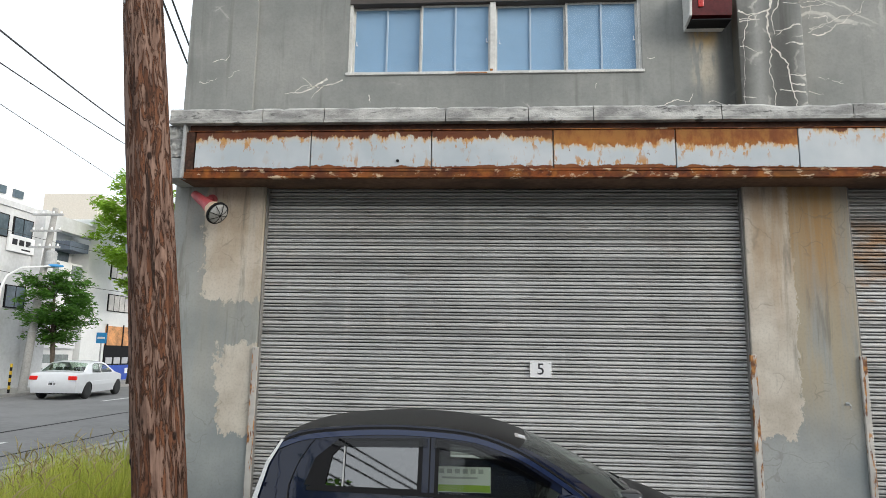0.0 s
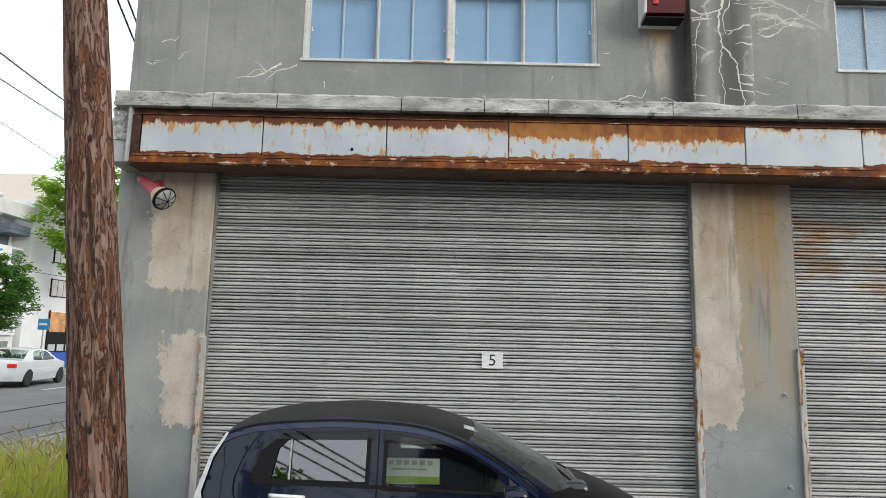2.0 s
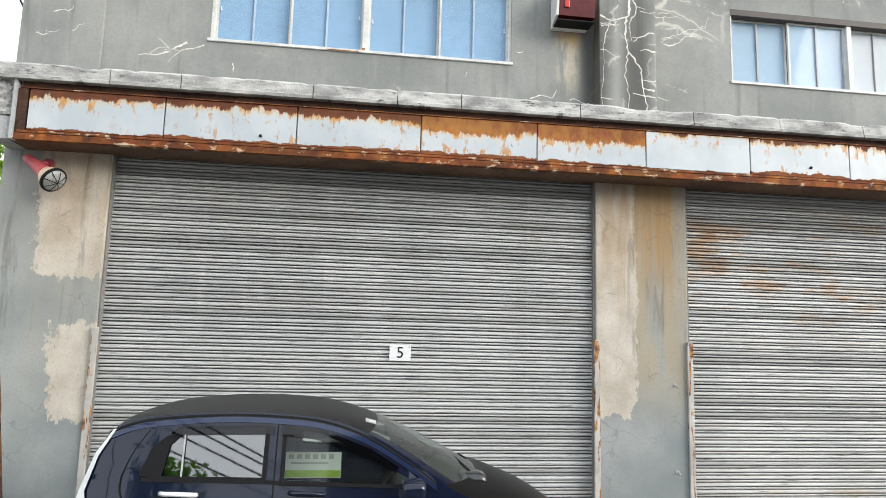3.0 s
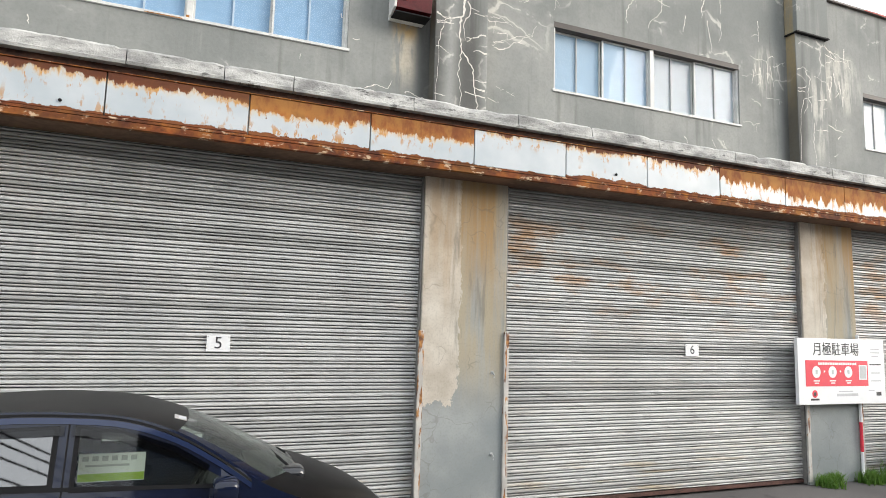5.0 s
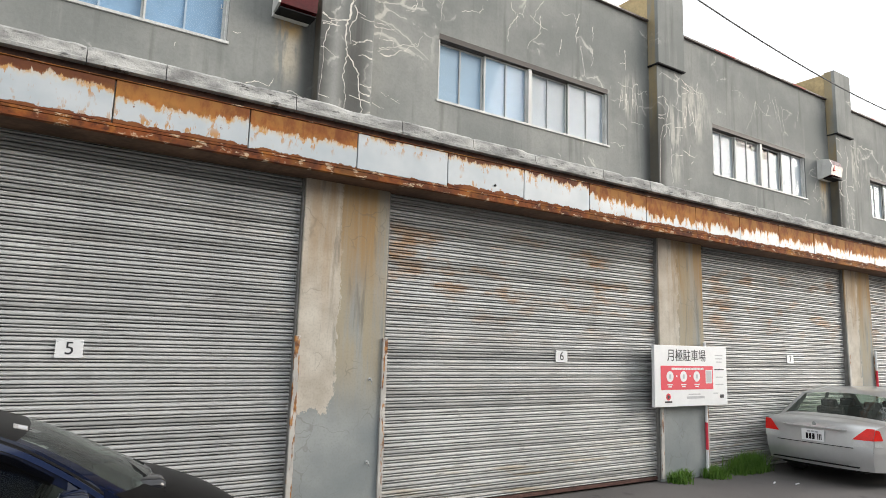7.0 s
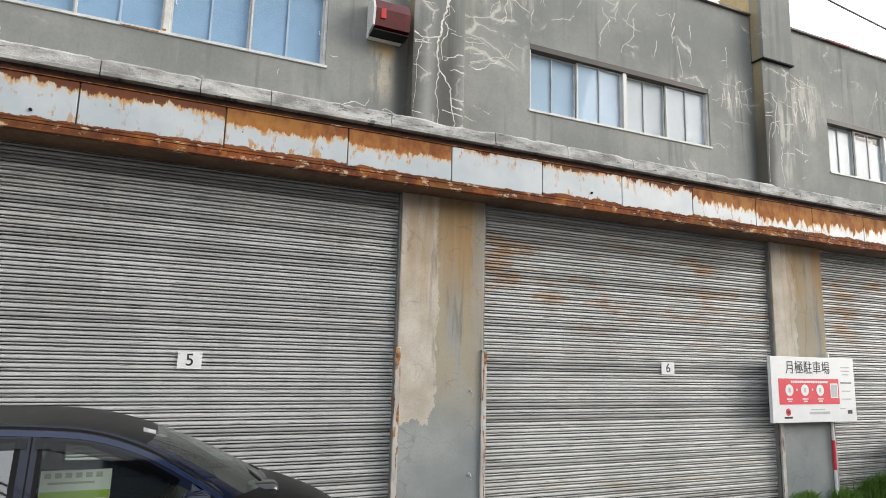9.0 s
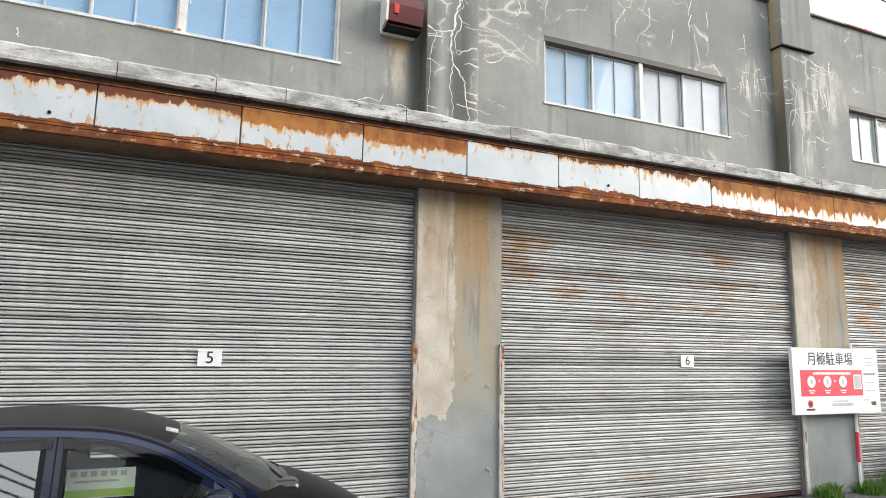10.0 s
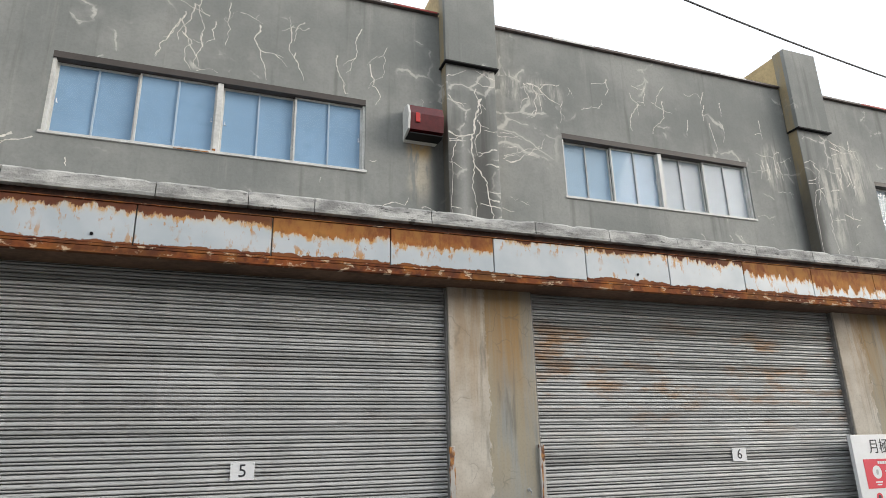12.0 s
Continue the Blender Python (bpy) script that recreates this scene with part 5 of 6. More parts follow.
def rubbed_plate(parent, x, z, face):
    """A blank registration plate with bars for its characters."""
    pl = part("registration_plate", block(-0.006, 0.006, -0.165, 0.165, -0.083, 0.083, 0.003), PLATE_WHITE, parent)
    pl.matrix_basis = pose(x, 0, z)
    s = 0.008 * face
    for y0, y1, z0, z1 in ((-0.03, 0.11, -0.06, 0.025), (-0.13, -0.06, -0.06, 0.025), (-0.08, 0.09, 0.042, 0.065)):
        for k in range(3):
            a = y0 + (y1 - y0) * k / 3
            b = part("plate_bar", block(s - 0.0015, s + 0.0015, a, a + (y1 - y0) / 3 - 0.012, z0, z1), SEAL if z1 < 0.04 else PRINT_GREY, pl)


def navy_car():
    centre = [(0.06, 0.25), (0.0, 0.48), (0.02, 0.75), (0.05, 1.0), (0.12, 1.2), (0.22, 1.36), (0.40, 1.402), (0.84, 1.436), (1.24, 1.434), (1.52, 1.408), (1.80, 1.34), (2.08, 1.23), (2.49, 1.025), (2.64, 0.985), (2.88, 0.885), (3.07, 0.77), (3.24, 0.62), (3.30, 0.45), (3.26, 0.25)]
    edge = [(0.10, 0.25), (0.06, 0.48), (0.07, 0.75), (0.10, 1.0), (0.16, 1.2), (0.26, 1.345), (0.42, 1.4), (0.84, 1.435), (1.18, 1.43), (1.47, 1.4), (1.73, 1.318), (1.97, 1.185), (2.20, 1.03), (2.40, 0.94), (2.66, 0.85), (2.86, 0.73), (3.03, 0.58), (3.10, 0.45), (3.06, 0.25)]
    w1 = [(0.44, 1.10), (0.49, 1.235), (0.62, 1.338), (1.12, 1.35), (1.12, 1.07), (0.50, 1.08)]
    w2 = [(1.235, 1.35), (1.45, 1.32), (1.71, 1.21), (1.99, 1.06), (1.97, 1.03), (1.235, 1.04)]
    ob, half, pt = car("navy_hatchback", "dark navy small hatchback, reflections toned into its charcoal roof, parked by the shutter", (0.88, -1.665, 0.0), centre, edge, 0.737, 0.27, (NAVY, TOP_TONE), (10, 12), (4, 5), 15, [w1, w2], (0.5, 2.78), 0.275, 2.6, 0.4, 0, True)
    for s in (-1, 1):
        # smoked rain visors over the door windows
        v1 = [(0.55, 1.30), (0.62, 1.352), (1.165, 1.364), (1.165, 1.315), (0.66, 1.308)]
        v2 = [(1.205, 1.31), (1.205, 1.364), (1.45, 1.34), (1.73, 1.245), (1.92, 1.135), (1.90, 1.10), (1.70, 1.185), (1.43, 1.282)]
        for v in (v1, v2):
            part("rain_visor", side_sheet(v, [], half, s, 0.016), VISOR, ob, smooth=True)
        # shut lines of the doors
        for line in ([(1.185, 1.395), (1.185, 1.0), (1.185, 0.4)], [(0.33, 1.08), (0.40, 1.25), (0.55, 1.375), (1.10, 1.394), (1.45, 1.362), (1.75, 1.258), (2.02, 1.09), (2.08, 0.98), (2.05, 0.5)], [(0.33, 1.08), (0.36, 0.95), (0.62, 0.72), (0.74, 0.45)]):
            L = smooth_line(line, 5)
            poly = [(x - 0.004, z) for x, z in L] + [(x + 0.004, z + 0.003) for x, z in L[::-1]]
            part("shut_line", side_sheet(poly, [], half, s, 0.0025), SEAL, ob)
        # black quarter light with its divider, roof gutter line
        quarter = [(0.425, 1.085), (0.475, 1.23), (0.605, 1.34), (0.67, 1.342), (0.58, 1.25), (0.55, 1.075)]
        part("quarter_light", side_sheet(quarter, [], half, s, 0.006), SEAL, ob, smooth=True)
        part("divider_bar", side_sheet([(0.655, 1.08), (0.65, 1.338), (0.659, 1.338), (0.666, 1.08)], [], half, s, 0.008), GREY_STEEL, ob)
        gut = smooth_line([(0.22, 1.315), (0.42, 1.383), (0.84, 1.418), (1.18, 1.413), (1.47, 1.383), (1.73, 1.297), (1.97, 1.163), (2.15, 1.04)], 4)
        part("roof_gutter", side_sheet([(x, z - 0.007) for x, z in gut] + [(x, z + 0.006) for x, z in gut[::-1]], [], half, s, 0.004), SEAL, ob)
        # blue strip below the gutter: a highlight put in as colour
        shine = [(x, z - 0.012) for x, z in gut]
        part("roof_edge_sheen", side_sheet([(x, z - 0.03) for x, z in shine] + [(x, z) for x, z in shine[::-1]], [], half, s, 0.007), NAVY_SHEEN, ob)
        # belt moulding, handles
        belt = [(0.44, 1.055), (1.1, 1.04), (2.02, 1.012), (2.02, 1.03), (1.1, 1.062), (0.44, 1.077)]
        part("belt_moulding", side_sheet(belt, [], half, s, 0.008), SEAL, ob)
        for hx in (0.56, 1.28):
            y = s * (half(hx + 0.1, 0.955) + 0.02)
            part("door_handle", tube([(hx, y - s * 0.02, 0.993), (hx + 0.02, y, 0.994), (hx + 0.18, y, 0.988), (hx + 0.2, y - s * 0.02, 0.983)], 0.014, 8), WHITE_CAR if hx < 1 else NAVY, ob, "pale door handle" if hx < 1 else "", smooth=True)
        # tall clear tail lamp along the hatch edge
        lamp = [(0.07, 0.80), (0.10, 1.0), (0.16, 1.2), (0.245, 1.335), (0.262, 1.335), (0.182, 1.19), (0.135, 1.0), (0.19, 0.80)]
        part("tail_lamp", side_sheet(lamp, [], half, s, 0.012), TAIL_CLEAR, ob, "clear tail lamp lens", smooth=True)
        my = s * (half(2.0, 1.0) + 0.09)
        mir = part("door_mirror", block(1.93, 2.07, my - 0.09, my + 0.09, 0.955, 1.08, 0.035), NAVY, ob, smooth=True)
        part("mirror_foot", tube([(2.0, s * half(2.0, 1.0), 1.0), (2.0, my, 1.0)], 0.025, 8), SEAL, ob)
        part("head_lamp", side_sheet([(2.72, 0.66), (2.70, 0.78), (2.83, 0.735), (2.98, 0.62), (2.95, 0.56)], [], half, s, 0.01), TAIL_CLEAR, ob)
    # cowl, wipers, roof label
    part("cowl", block(2.20, 2.50, -0.52, 0.52, 0.955, 0.985, 0.01), SEAL, ob)
    part("wiper", tube([(2.42, -0.38, 1.03), (2.36, -0.26, 1.075), (2.30, 0.07, 1.105)], 0.011, 6), SEAL, ob)
    part("wiper", tube([(2.46, 0.1, 1.035), (2.42, 0.22, 1.045), (2.38, 0.5, 1.0)], 0.011, 6), SEAL, ob)
    part("wiper_hood", block(2.33, 2.51, -0.48, -0.28, 0.95, 1.045, 0.04), PIANO, ob, "black wiper pivot cover", smooth=True)
    lab = part("roof_label", block(-0.036, 0.036, -0.022, 0.022, 0.0, 0.004, 0.001), LABEL_GREY, ob, "small pale label")
    lab.matrix_basis = pose(1.745, -0.40, 1.362, 24, 15, 8)
    part("label_print", block(-0.012, 0.03, -0.017, 0.012, 0.0045, 0.0055), PRINT_GREY, lab)
    # added card in the cabin: stands in for a sign mirrored in the window
    mirrored_sign = empty("sign_reflection_card", (1.37, -0.03, 0.93), (-8, 0, 0))
    mirrored_sign.parent = ob
    part("card", block(-0.19, 0.19, -0.004, 0.004, 0.0, 0.17), PLATE_WHITE, mirrored_sign, "pale card with a green strip, standing in for a mirrored sign")
    part("green_strip", block(-0.188, 0.188, -0.006, -0.0045, 0.004, 0.05), MIRRORED_GREEN, mirrored_sign)
    bm = bmesh.new()
    for k in range(6):
        block(-0.17 + k * 0.055, -0.135 + k * 0.055, -0.0058, -0.0045, 0.125, 0.155, bm=bm)
    block(-0.15, 0.1, -0.0058, -0.0045, 0.09, 0.103, bm=bm)
    part("print_bars", bm, PRINT_GREY, mirrored_sign)
    bm = bmesh.new()
    for k in range(24):
        a0, a1 = 2 * math.pi * k / 24, 2 * math.pi * (k + 1) / 24
        tube([(0, 0.17 * math.cos(a0), 0.17 * math.sin(a0)), (0, 0.17 * math.cos(a1), 0.17 * math.sin(a1))], 0.014, 6, bm)
    sw = part("steering_wheel", bm, SEAL, ob)
    sw.matrix_basis = pose(1.86, -0.33, 0.93, 0, 25, 0)
    rubbed_plate(ob, 0.0, 0.72, -1)


navy_car()


def silver_car():
    centre = [(0.06, 0.25), (0.0, 0.48), (0.03, 0.74), (0.08, 0.89), (0.30, 0.945), (0.58, 0.975), (1.15, 1.28), (1.5, 1.36), (2.1, 1.375), (2.7, 1.32), (3.35, 1.01), (3.5, 0.95), (4.05, 0.85), (4.35, 0.72), (4.48, 0.5), (4.42, 0.25)]
    edge = [(0.16, 0.25), (0.10, 0.48), (0.12, 0.74), (0.16, 0.84), (0.36, 0.885), (0.66, 0.915), (1.12, 1.22), (1.5, 1.305), (2.1, 1.315), (2.6, 1.265), (3.1, 1.0), (3.3, 0.91), (3.85, 0.81), (4.12, 0.68), (4.24, 0.5), (4.2, 0.25)]
    w1 = [(1.15, 0.91), (1.32, 1.2), (1.55, 1.245), (1.95, 1.25), (1.95, 0.89)]
    w2 = [(2.05, 0.89), (2.05, 1.25), (2.5, 1.21), (2.95, 0.98), (2.95, 0.89)]
    ob, half, pt = car("silver_sedan", "silver four-door sedan parked along the shutters, seen from behind", (12.75, -1.0, 0.0), centre, edge, 0.85, 0.35, (SILVER, SILVER), (9, 10), (5, 6), 13, [w1, w2], (0.95, 3.55), 0.3, 3.5, 0.5)
    for s in (-1, 1):
        for nm, z0, z1, va, vb, m in (("tail_lamp", 0.69, 0.855, 0.68, 0.88, TAIL_RED), ("reversing_lamp", 0.595, 0.686, 0.64, 0.68, TAIL_CLEAR)):
            bm = bmesh.new()
            g = []
            for q in range(5):
                z = z0 + (z1 - z0) * q / 4
                v0 = va + (vb - va) * q / 4
                row = []
                for k in range(7):
                    v = v0 + (1 - v0) * k / 6
                    xe, xc = 0.11 + 0.3 * max(0.0, z - 0.72), 0.02 + 0.3 * max(0.0, z - 0.7)
                    row.append(bm.verts.new((xe + (xc - xe) * (1 - v ** 2.6) - 0.022, s * v * (half(xe, z) + 0.008), z)))
                g.append(row)
            for a, b in zip(g, g[1:]):
                for k in range(6):
                    bm.faces.new((a[k], a[k + 1], b[k + 1], b[k]))
            part(nm, bm, m, ob, smooth=True)
            flank = [(0.10, z0), (0.15, z1 - 0.01), (0.22, z1 - 0.03), (0.28, z0)]
            part(nm, side_sheet(flank, [], half, s, 0.008), m, ob)
        part("door_mirror", block(2.85, 3.0, s * 0.93 - 0.09, s * 0.93 + 0.09, 0.9, 1.02, 0.03), SILVER, ob)
        for hx in (1.45, 2.35):
            part("door_handle", tube([(hx, s * (half(hx, 0.86) + 0.005), 0.86), (hx + 0.1, s * (half(hx, 0.86) + 0.03), 0.86), (hx + 0.2, s * (half(hx, 0.86) + 0.005), 0.86)], 0.014, 8), SILVER, ob)
        L = smooth_line([(1.98, 1.34), (2.0, 0.9), (2.0, 0.35)], 5)
        part("shut_line", side_sheet([(x - 0.004, z) for x, z in L] + [(x + 0.004, z) for x, z in L[::-1]], [], half, s, 0.003), SEAL, ob)
    part("plate_garnish", block(-0.002, 0.05, -0.46, 0.46, 0.79, 0.815, 0.006), SILVER, ob)
    part("boot_line", block(-0.004, 0.03, -0.55, 0.55, 0.565, 0.572), SEAL, ob)
    part("bumper_line", block(-0.016, 0.03, -0.62, 0.62, 0.30, 0.315), SEAL, ob)
    part("badge", lathe([(0.03, 0), (0.03, 0.006)], 16, pose(0.05, 0, 0.85, 0, -90, 0)), CHROME, ob)
    rubbed_plate(ob, -0.004, 0.685, -1)
    part("rear_shelf", block(0.75, 1.25, -0.6, 0.6, 0.86, 0.88), SEAT, ob)


silver_car()


def white_sedan():
    centre = [(0.06, 0.25), (0.0, 0.48), (0.03, 0.82), (0.10, 0.99), (0.30, 1.02), (0.62, 1.05), (1.2, 1.34), (1.5, 1.40), (2.0, 1.41), (2.6, 1.36), (3.3, 1.03), (3.5, 0.97), (4.1, 0.85), (4.45, 0.7), (4.55, 0.5), (4.5, 0.25)]
    edge = [(0.16, 0.25), (0.10, 0.48), (0.12, 0.82), (0.18, 0.94), (0.38, 0.97), (0.7, 1.0), (1.2, 1.28), (1.5, 1.345), (2.0, 1.355), (2.5, 1.3), (3.05, 1.02), (3.3, 0.93), (3.9, 0.82), (4.2, 0.68), (4.3, 0.5), (4.26, 0.25)]
    w1 = [(1.22, 0.98), (1.38, 1.24), (1.55, 1.285), (1.9, 1.29), (1.9, 0.96)]
    w2 = [(2.0, 0.96), (2.0, 1.29), (2.4, 1.25), (2.88, 1.02), (2.88, 0.96)]
    ob, half, pt = car("white_sedan", "white sedan on the street across from the pole", (-13.3, 16.5, 0.0), centre, edge, 0.88, 0.38, (WHITE_CAR, WHITE_CAR), (9, 10), (5, 6), 13, [w1, w2], (0.95, 3.6), 0.32, 3.6, 0.5, 98)
    for s in (-1, 1):
        part("tail_lamp", block(0.03, 0.2, s * 0.68 - 0.14, s * 0.68 + 0.14, 0.72, 0.86, 0.02), TAIL_RED, ob)
    rubbed_plate(ob, -0.005, 0.6, -1)


white_sedan()

# ---- plants ----


def blades(name, label, spots, count, h0, h1, w, material, category, lean=0.35, heads=None, clump=False):
    """Many curved blades in one mesh; heads adds thin seed heads in a second mesh."""
    verts, faces, hv, hf = [], [], [], []
    for _ in range(count):
        x0, x1, y0, y1, z = random.choice(spots)
        x, y = random.uniform(x0, x1), random.uniform(y0, y1)
        if clump:
            x, y = random.gauss((x0 + x1) / 2, (x1 - x0) / 4), min(y1, random.gauss((y0 + y1) / 2, (y1 - y0) / 3))
        h = random.uniform(h0, h1) * (0.6 + 0.6 * (0.5 + 0.5 * noise.noise(Vector((x * 0.9, y * 0.9, 2)))))
        a, t = random.uniform(0, 6.28), random.uniform(0.1, 1.0) * lean
        dx, dy = math.cos(a), math.sin(a)
        ww = w * random.uniform(0.6, 1.4)
        b = len(verts)
        for k in range(4):
            s = k / 3
            bx, by, bz = x + dx * t * h * s * s, y + dy * t * h * s * s, z + h * (s - 0.12 * t * s * s)
            hw = ww * (1 - s) ** 0.7 / 2 + 0.0004
            verts += [(bx - dy * hw, by + dx * hw, bz), (bx + dy * hw, by - dx * hw, bz)]
        faces += [(b + 2 * k, b + 2 * k + 1, b + 2 * k + 3, b + 2 * k + 2) for k in range(3)]
        if heads and random.random() < heads:
            hx, hy, hz = x + dx * t * h, y + dy * t * h, z + h * (1 - 0.12 * t)
            c = len(hv)
            for k in range(3):
                r = (0.003, 0.009, 0.002)[k]
                zz = hz + 0.055 * k
                ox, oy = dx * 0.03 * k * k, dy * 0.03 * k * k
                hv += [(hx + ox - r, hy + oy, zz), (hx + ox + r, hy + oy, zz), (hx + ox, hy + oy + r, zz)]
            for k in range(2):
                hf += [(c + 3 * k + i, c + 3 * k + (i + 1) % 3, c + 3 * k + 3 + (i + 1) % 3, c + 3 * k + 3 + i) for i in range(3)]
    g = tagged(raw(name, verts, faces, material), label, category, kind="stuff")
    if hv:
        tagged(raw("seed_heads", hv, hf, SEED), "dry pale seed heads above tall grass", "grass", kind="stuff")
    return g


blades("tall_grass", "tall yellow-green grass on the verge by the pole", [(-2.5, -1.05, -0.6, 6.0, 0.05), (-2.2, -1.0, -2.6, 0.6, 0.05)], 14000, 0.38, 0.92, 0.011, GRASS, "grass", 0.45, 0.05)
blades("low_grass", "short green grass at the foot of tall grass", [(-3.2, -1.05, -2.8, 7.0, 0.05)], 7000, 0.12, 0.4, 0.012, WEED, "grass", 0.6)
blades("weeds", "green weeds growing at the foot of the pillar", [(10.62, 10.85, -0.2, -0.02, 0.0), (10.9, 11.0, -0.14, -0.02, 0.0)], 800, 0.05, 0.24, 0.014, WEED, "weeds", 0.95, None, True)
blades("weeds", "green weeds spreading along the shutter's foot", [(11.42, 11.8, -0.22, -0.0, 0.0)], 800, 0.05, 0.22, 0.014, WEED, "weeds", 0.95, None, True)
blades("weeds", "thick green weeds beside the silver car", [(12.15, 12.95, -0.16, 0.08, 0.0)], 2200, 0.05, 0.34, 0.014, WEED, "weeds", 0.95, None, True)


def tree(label, place, height, crown_z, rx, rz, material, leaves, leaf, seed):
    """Tapered trunk, forking limbs and a crown of small leaves gathered on twigs."""
    random.seed(seed)
    ob = tagged(empty("street_tree", place), label, "tree", "street trees")
    top = Vector((random.uniform(-0.2, 0.2), random.uniform(-0.2, 0.2), crown_z + rz * 0.6))
    bm = tube([(0, 0, 0), (0.03, 0, crown_z * 0.4), top * 0.75, top], [0.13, 0.10, 0.06, 0.02], 10)
    tips = []
    for k in range(26):
        t = random.uniform(0.42, 0.98)
        p = Vector((0, 0, 0)).lerp(top, t)
        a = k * 2.4
        u = 1 - abs((p.z - crown_z) / rz) ** 2 if abs(p.z - crown_z) < rz else 0.25
        d = Vector((math.cos(a), math.sin(a), random.uniform(0.05, 0.5)))
        q = p + d * rx * random.uniform(0.55, 1.0) * max(0.3, u)
        m = (p + q) / 2 + Vector((0, 0, 0.12))
        tube([p, m, q], [0.035, 0.02, 0.007], 6, bm)
        tips += [q, m, q.lerp(m, 0.5)]
    part("trunk", bm, BARK, ob, smooth=True)
    verts, faces = [], []
    clumps = []
    for _ in range(90):
        while True:
            v = Vector((random.uniform(-1, 1), random.uniform(-1, 1), random.uniform(-1, 1)))
            if 0.35 < v.length < 1:
                break
        clumps.append(Vector((v.x * rx, v.y * rx, crown_z + v.z * rz)))
    clumps += tips
    for i in range(leaves):
        c = random.choice(clumps)
        p = c + Vector((random.gauss(0, 0.16), random.gauss(0, 0.16), random.gauss(0, 0.09))) * rx * 0.62
        n = Vector((random.uniform(-0.6, 0.6), random.uniform(-0.6, 0.6), 1)).normalized()
        q = n.to_track_quat("Z", "Y")
        s = leaf * random.uniform(0.6, 1.3)
        a = random.uniform(0, 6.28)
        b = len(verts)
        for dx, dy in ((-1, 0), (0, -0.42), (1, 0), (0, 0.42)):
            w = Vector((dx * math.cos(a) - dy * math.sin(a), dx * math.sin(a) + dy * math.cos(a), -0.15 * abs(dx))) * s
            verts.append(tuple(p + q @ w))
        faces.append((b, b + 1, b + 2, b + 3))
    raw("crown", verts, faces, material, ob)


tree("dark green street tree on the far pavement", (-15.78, 19.94, 0.1), 5.0, 3.5, 1.6, 1.65, LEAF_DARK, 9000, 0.11, 4)
tree("bright green street tree behind the pole", (-15.7, 25.9, 0.1), 12, 8.4, 2.4, 3.2, LEAF_LIGHT, 12000, 0.16, 7)
random.seed(11)

# ---- across the street ----


def facade_windows(parent, x, y0, y1, zs, h, n, bars=2, m=FAR_GLASS):
    """Rows of windows on a front that faces +x."""
    for z in zs:
        for k in range(n):
            a = y0 + (y1 - y0) * (k + 0.12) / n
            b = y0 + (y1 - y0) * (k + 0.88) / n
            w = empty("window", (x, 0, z))
            w.parent = parent
            part("window_frame", block(-0.02, 0.04, a - 0.05, b + 0.05, -0.05, h + 0.05), SEAL, w)
            for j in range(bars):
                c, d = a + (b - a) * j / bars, a + (b - a) * (j + 1) / bars
                part("pane", block(0.041, 0.05, c + 0.03, d - 0.03, 0.0, h), m, w)


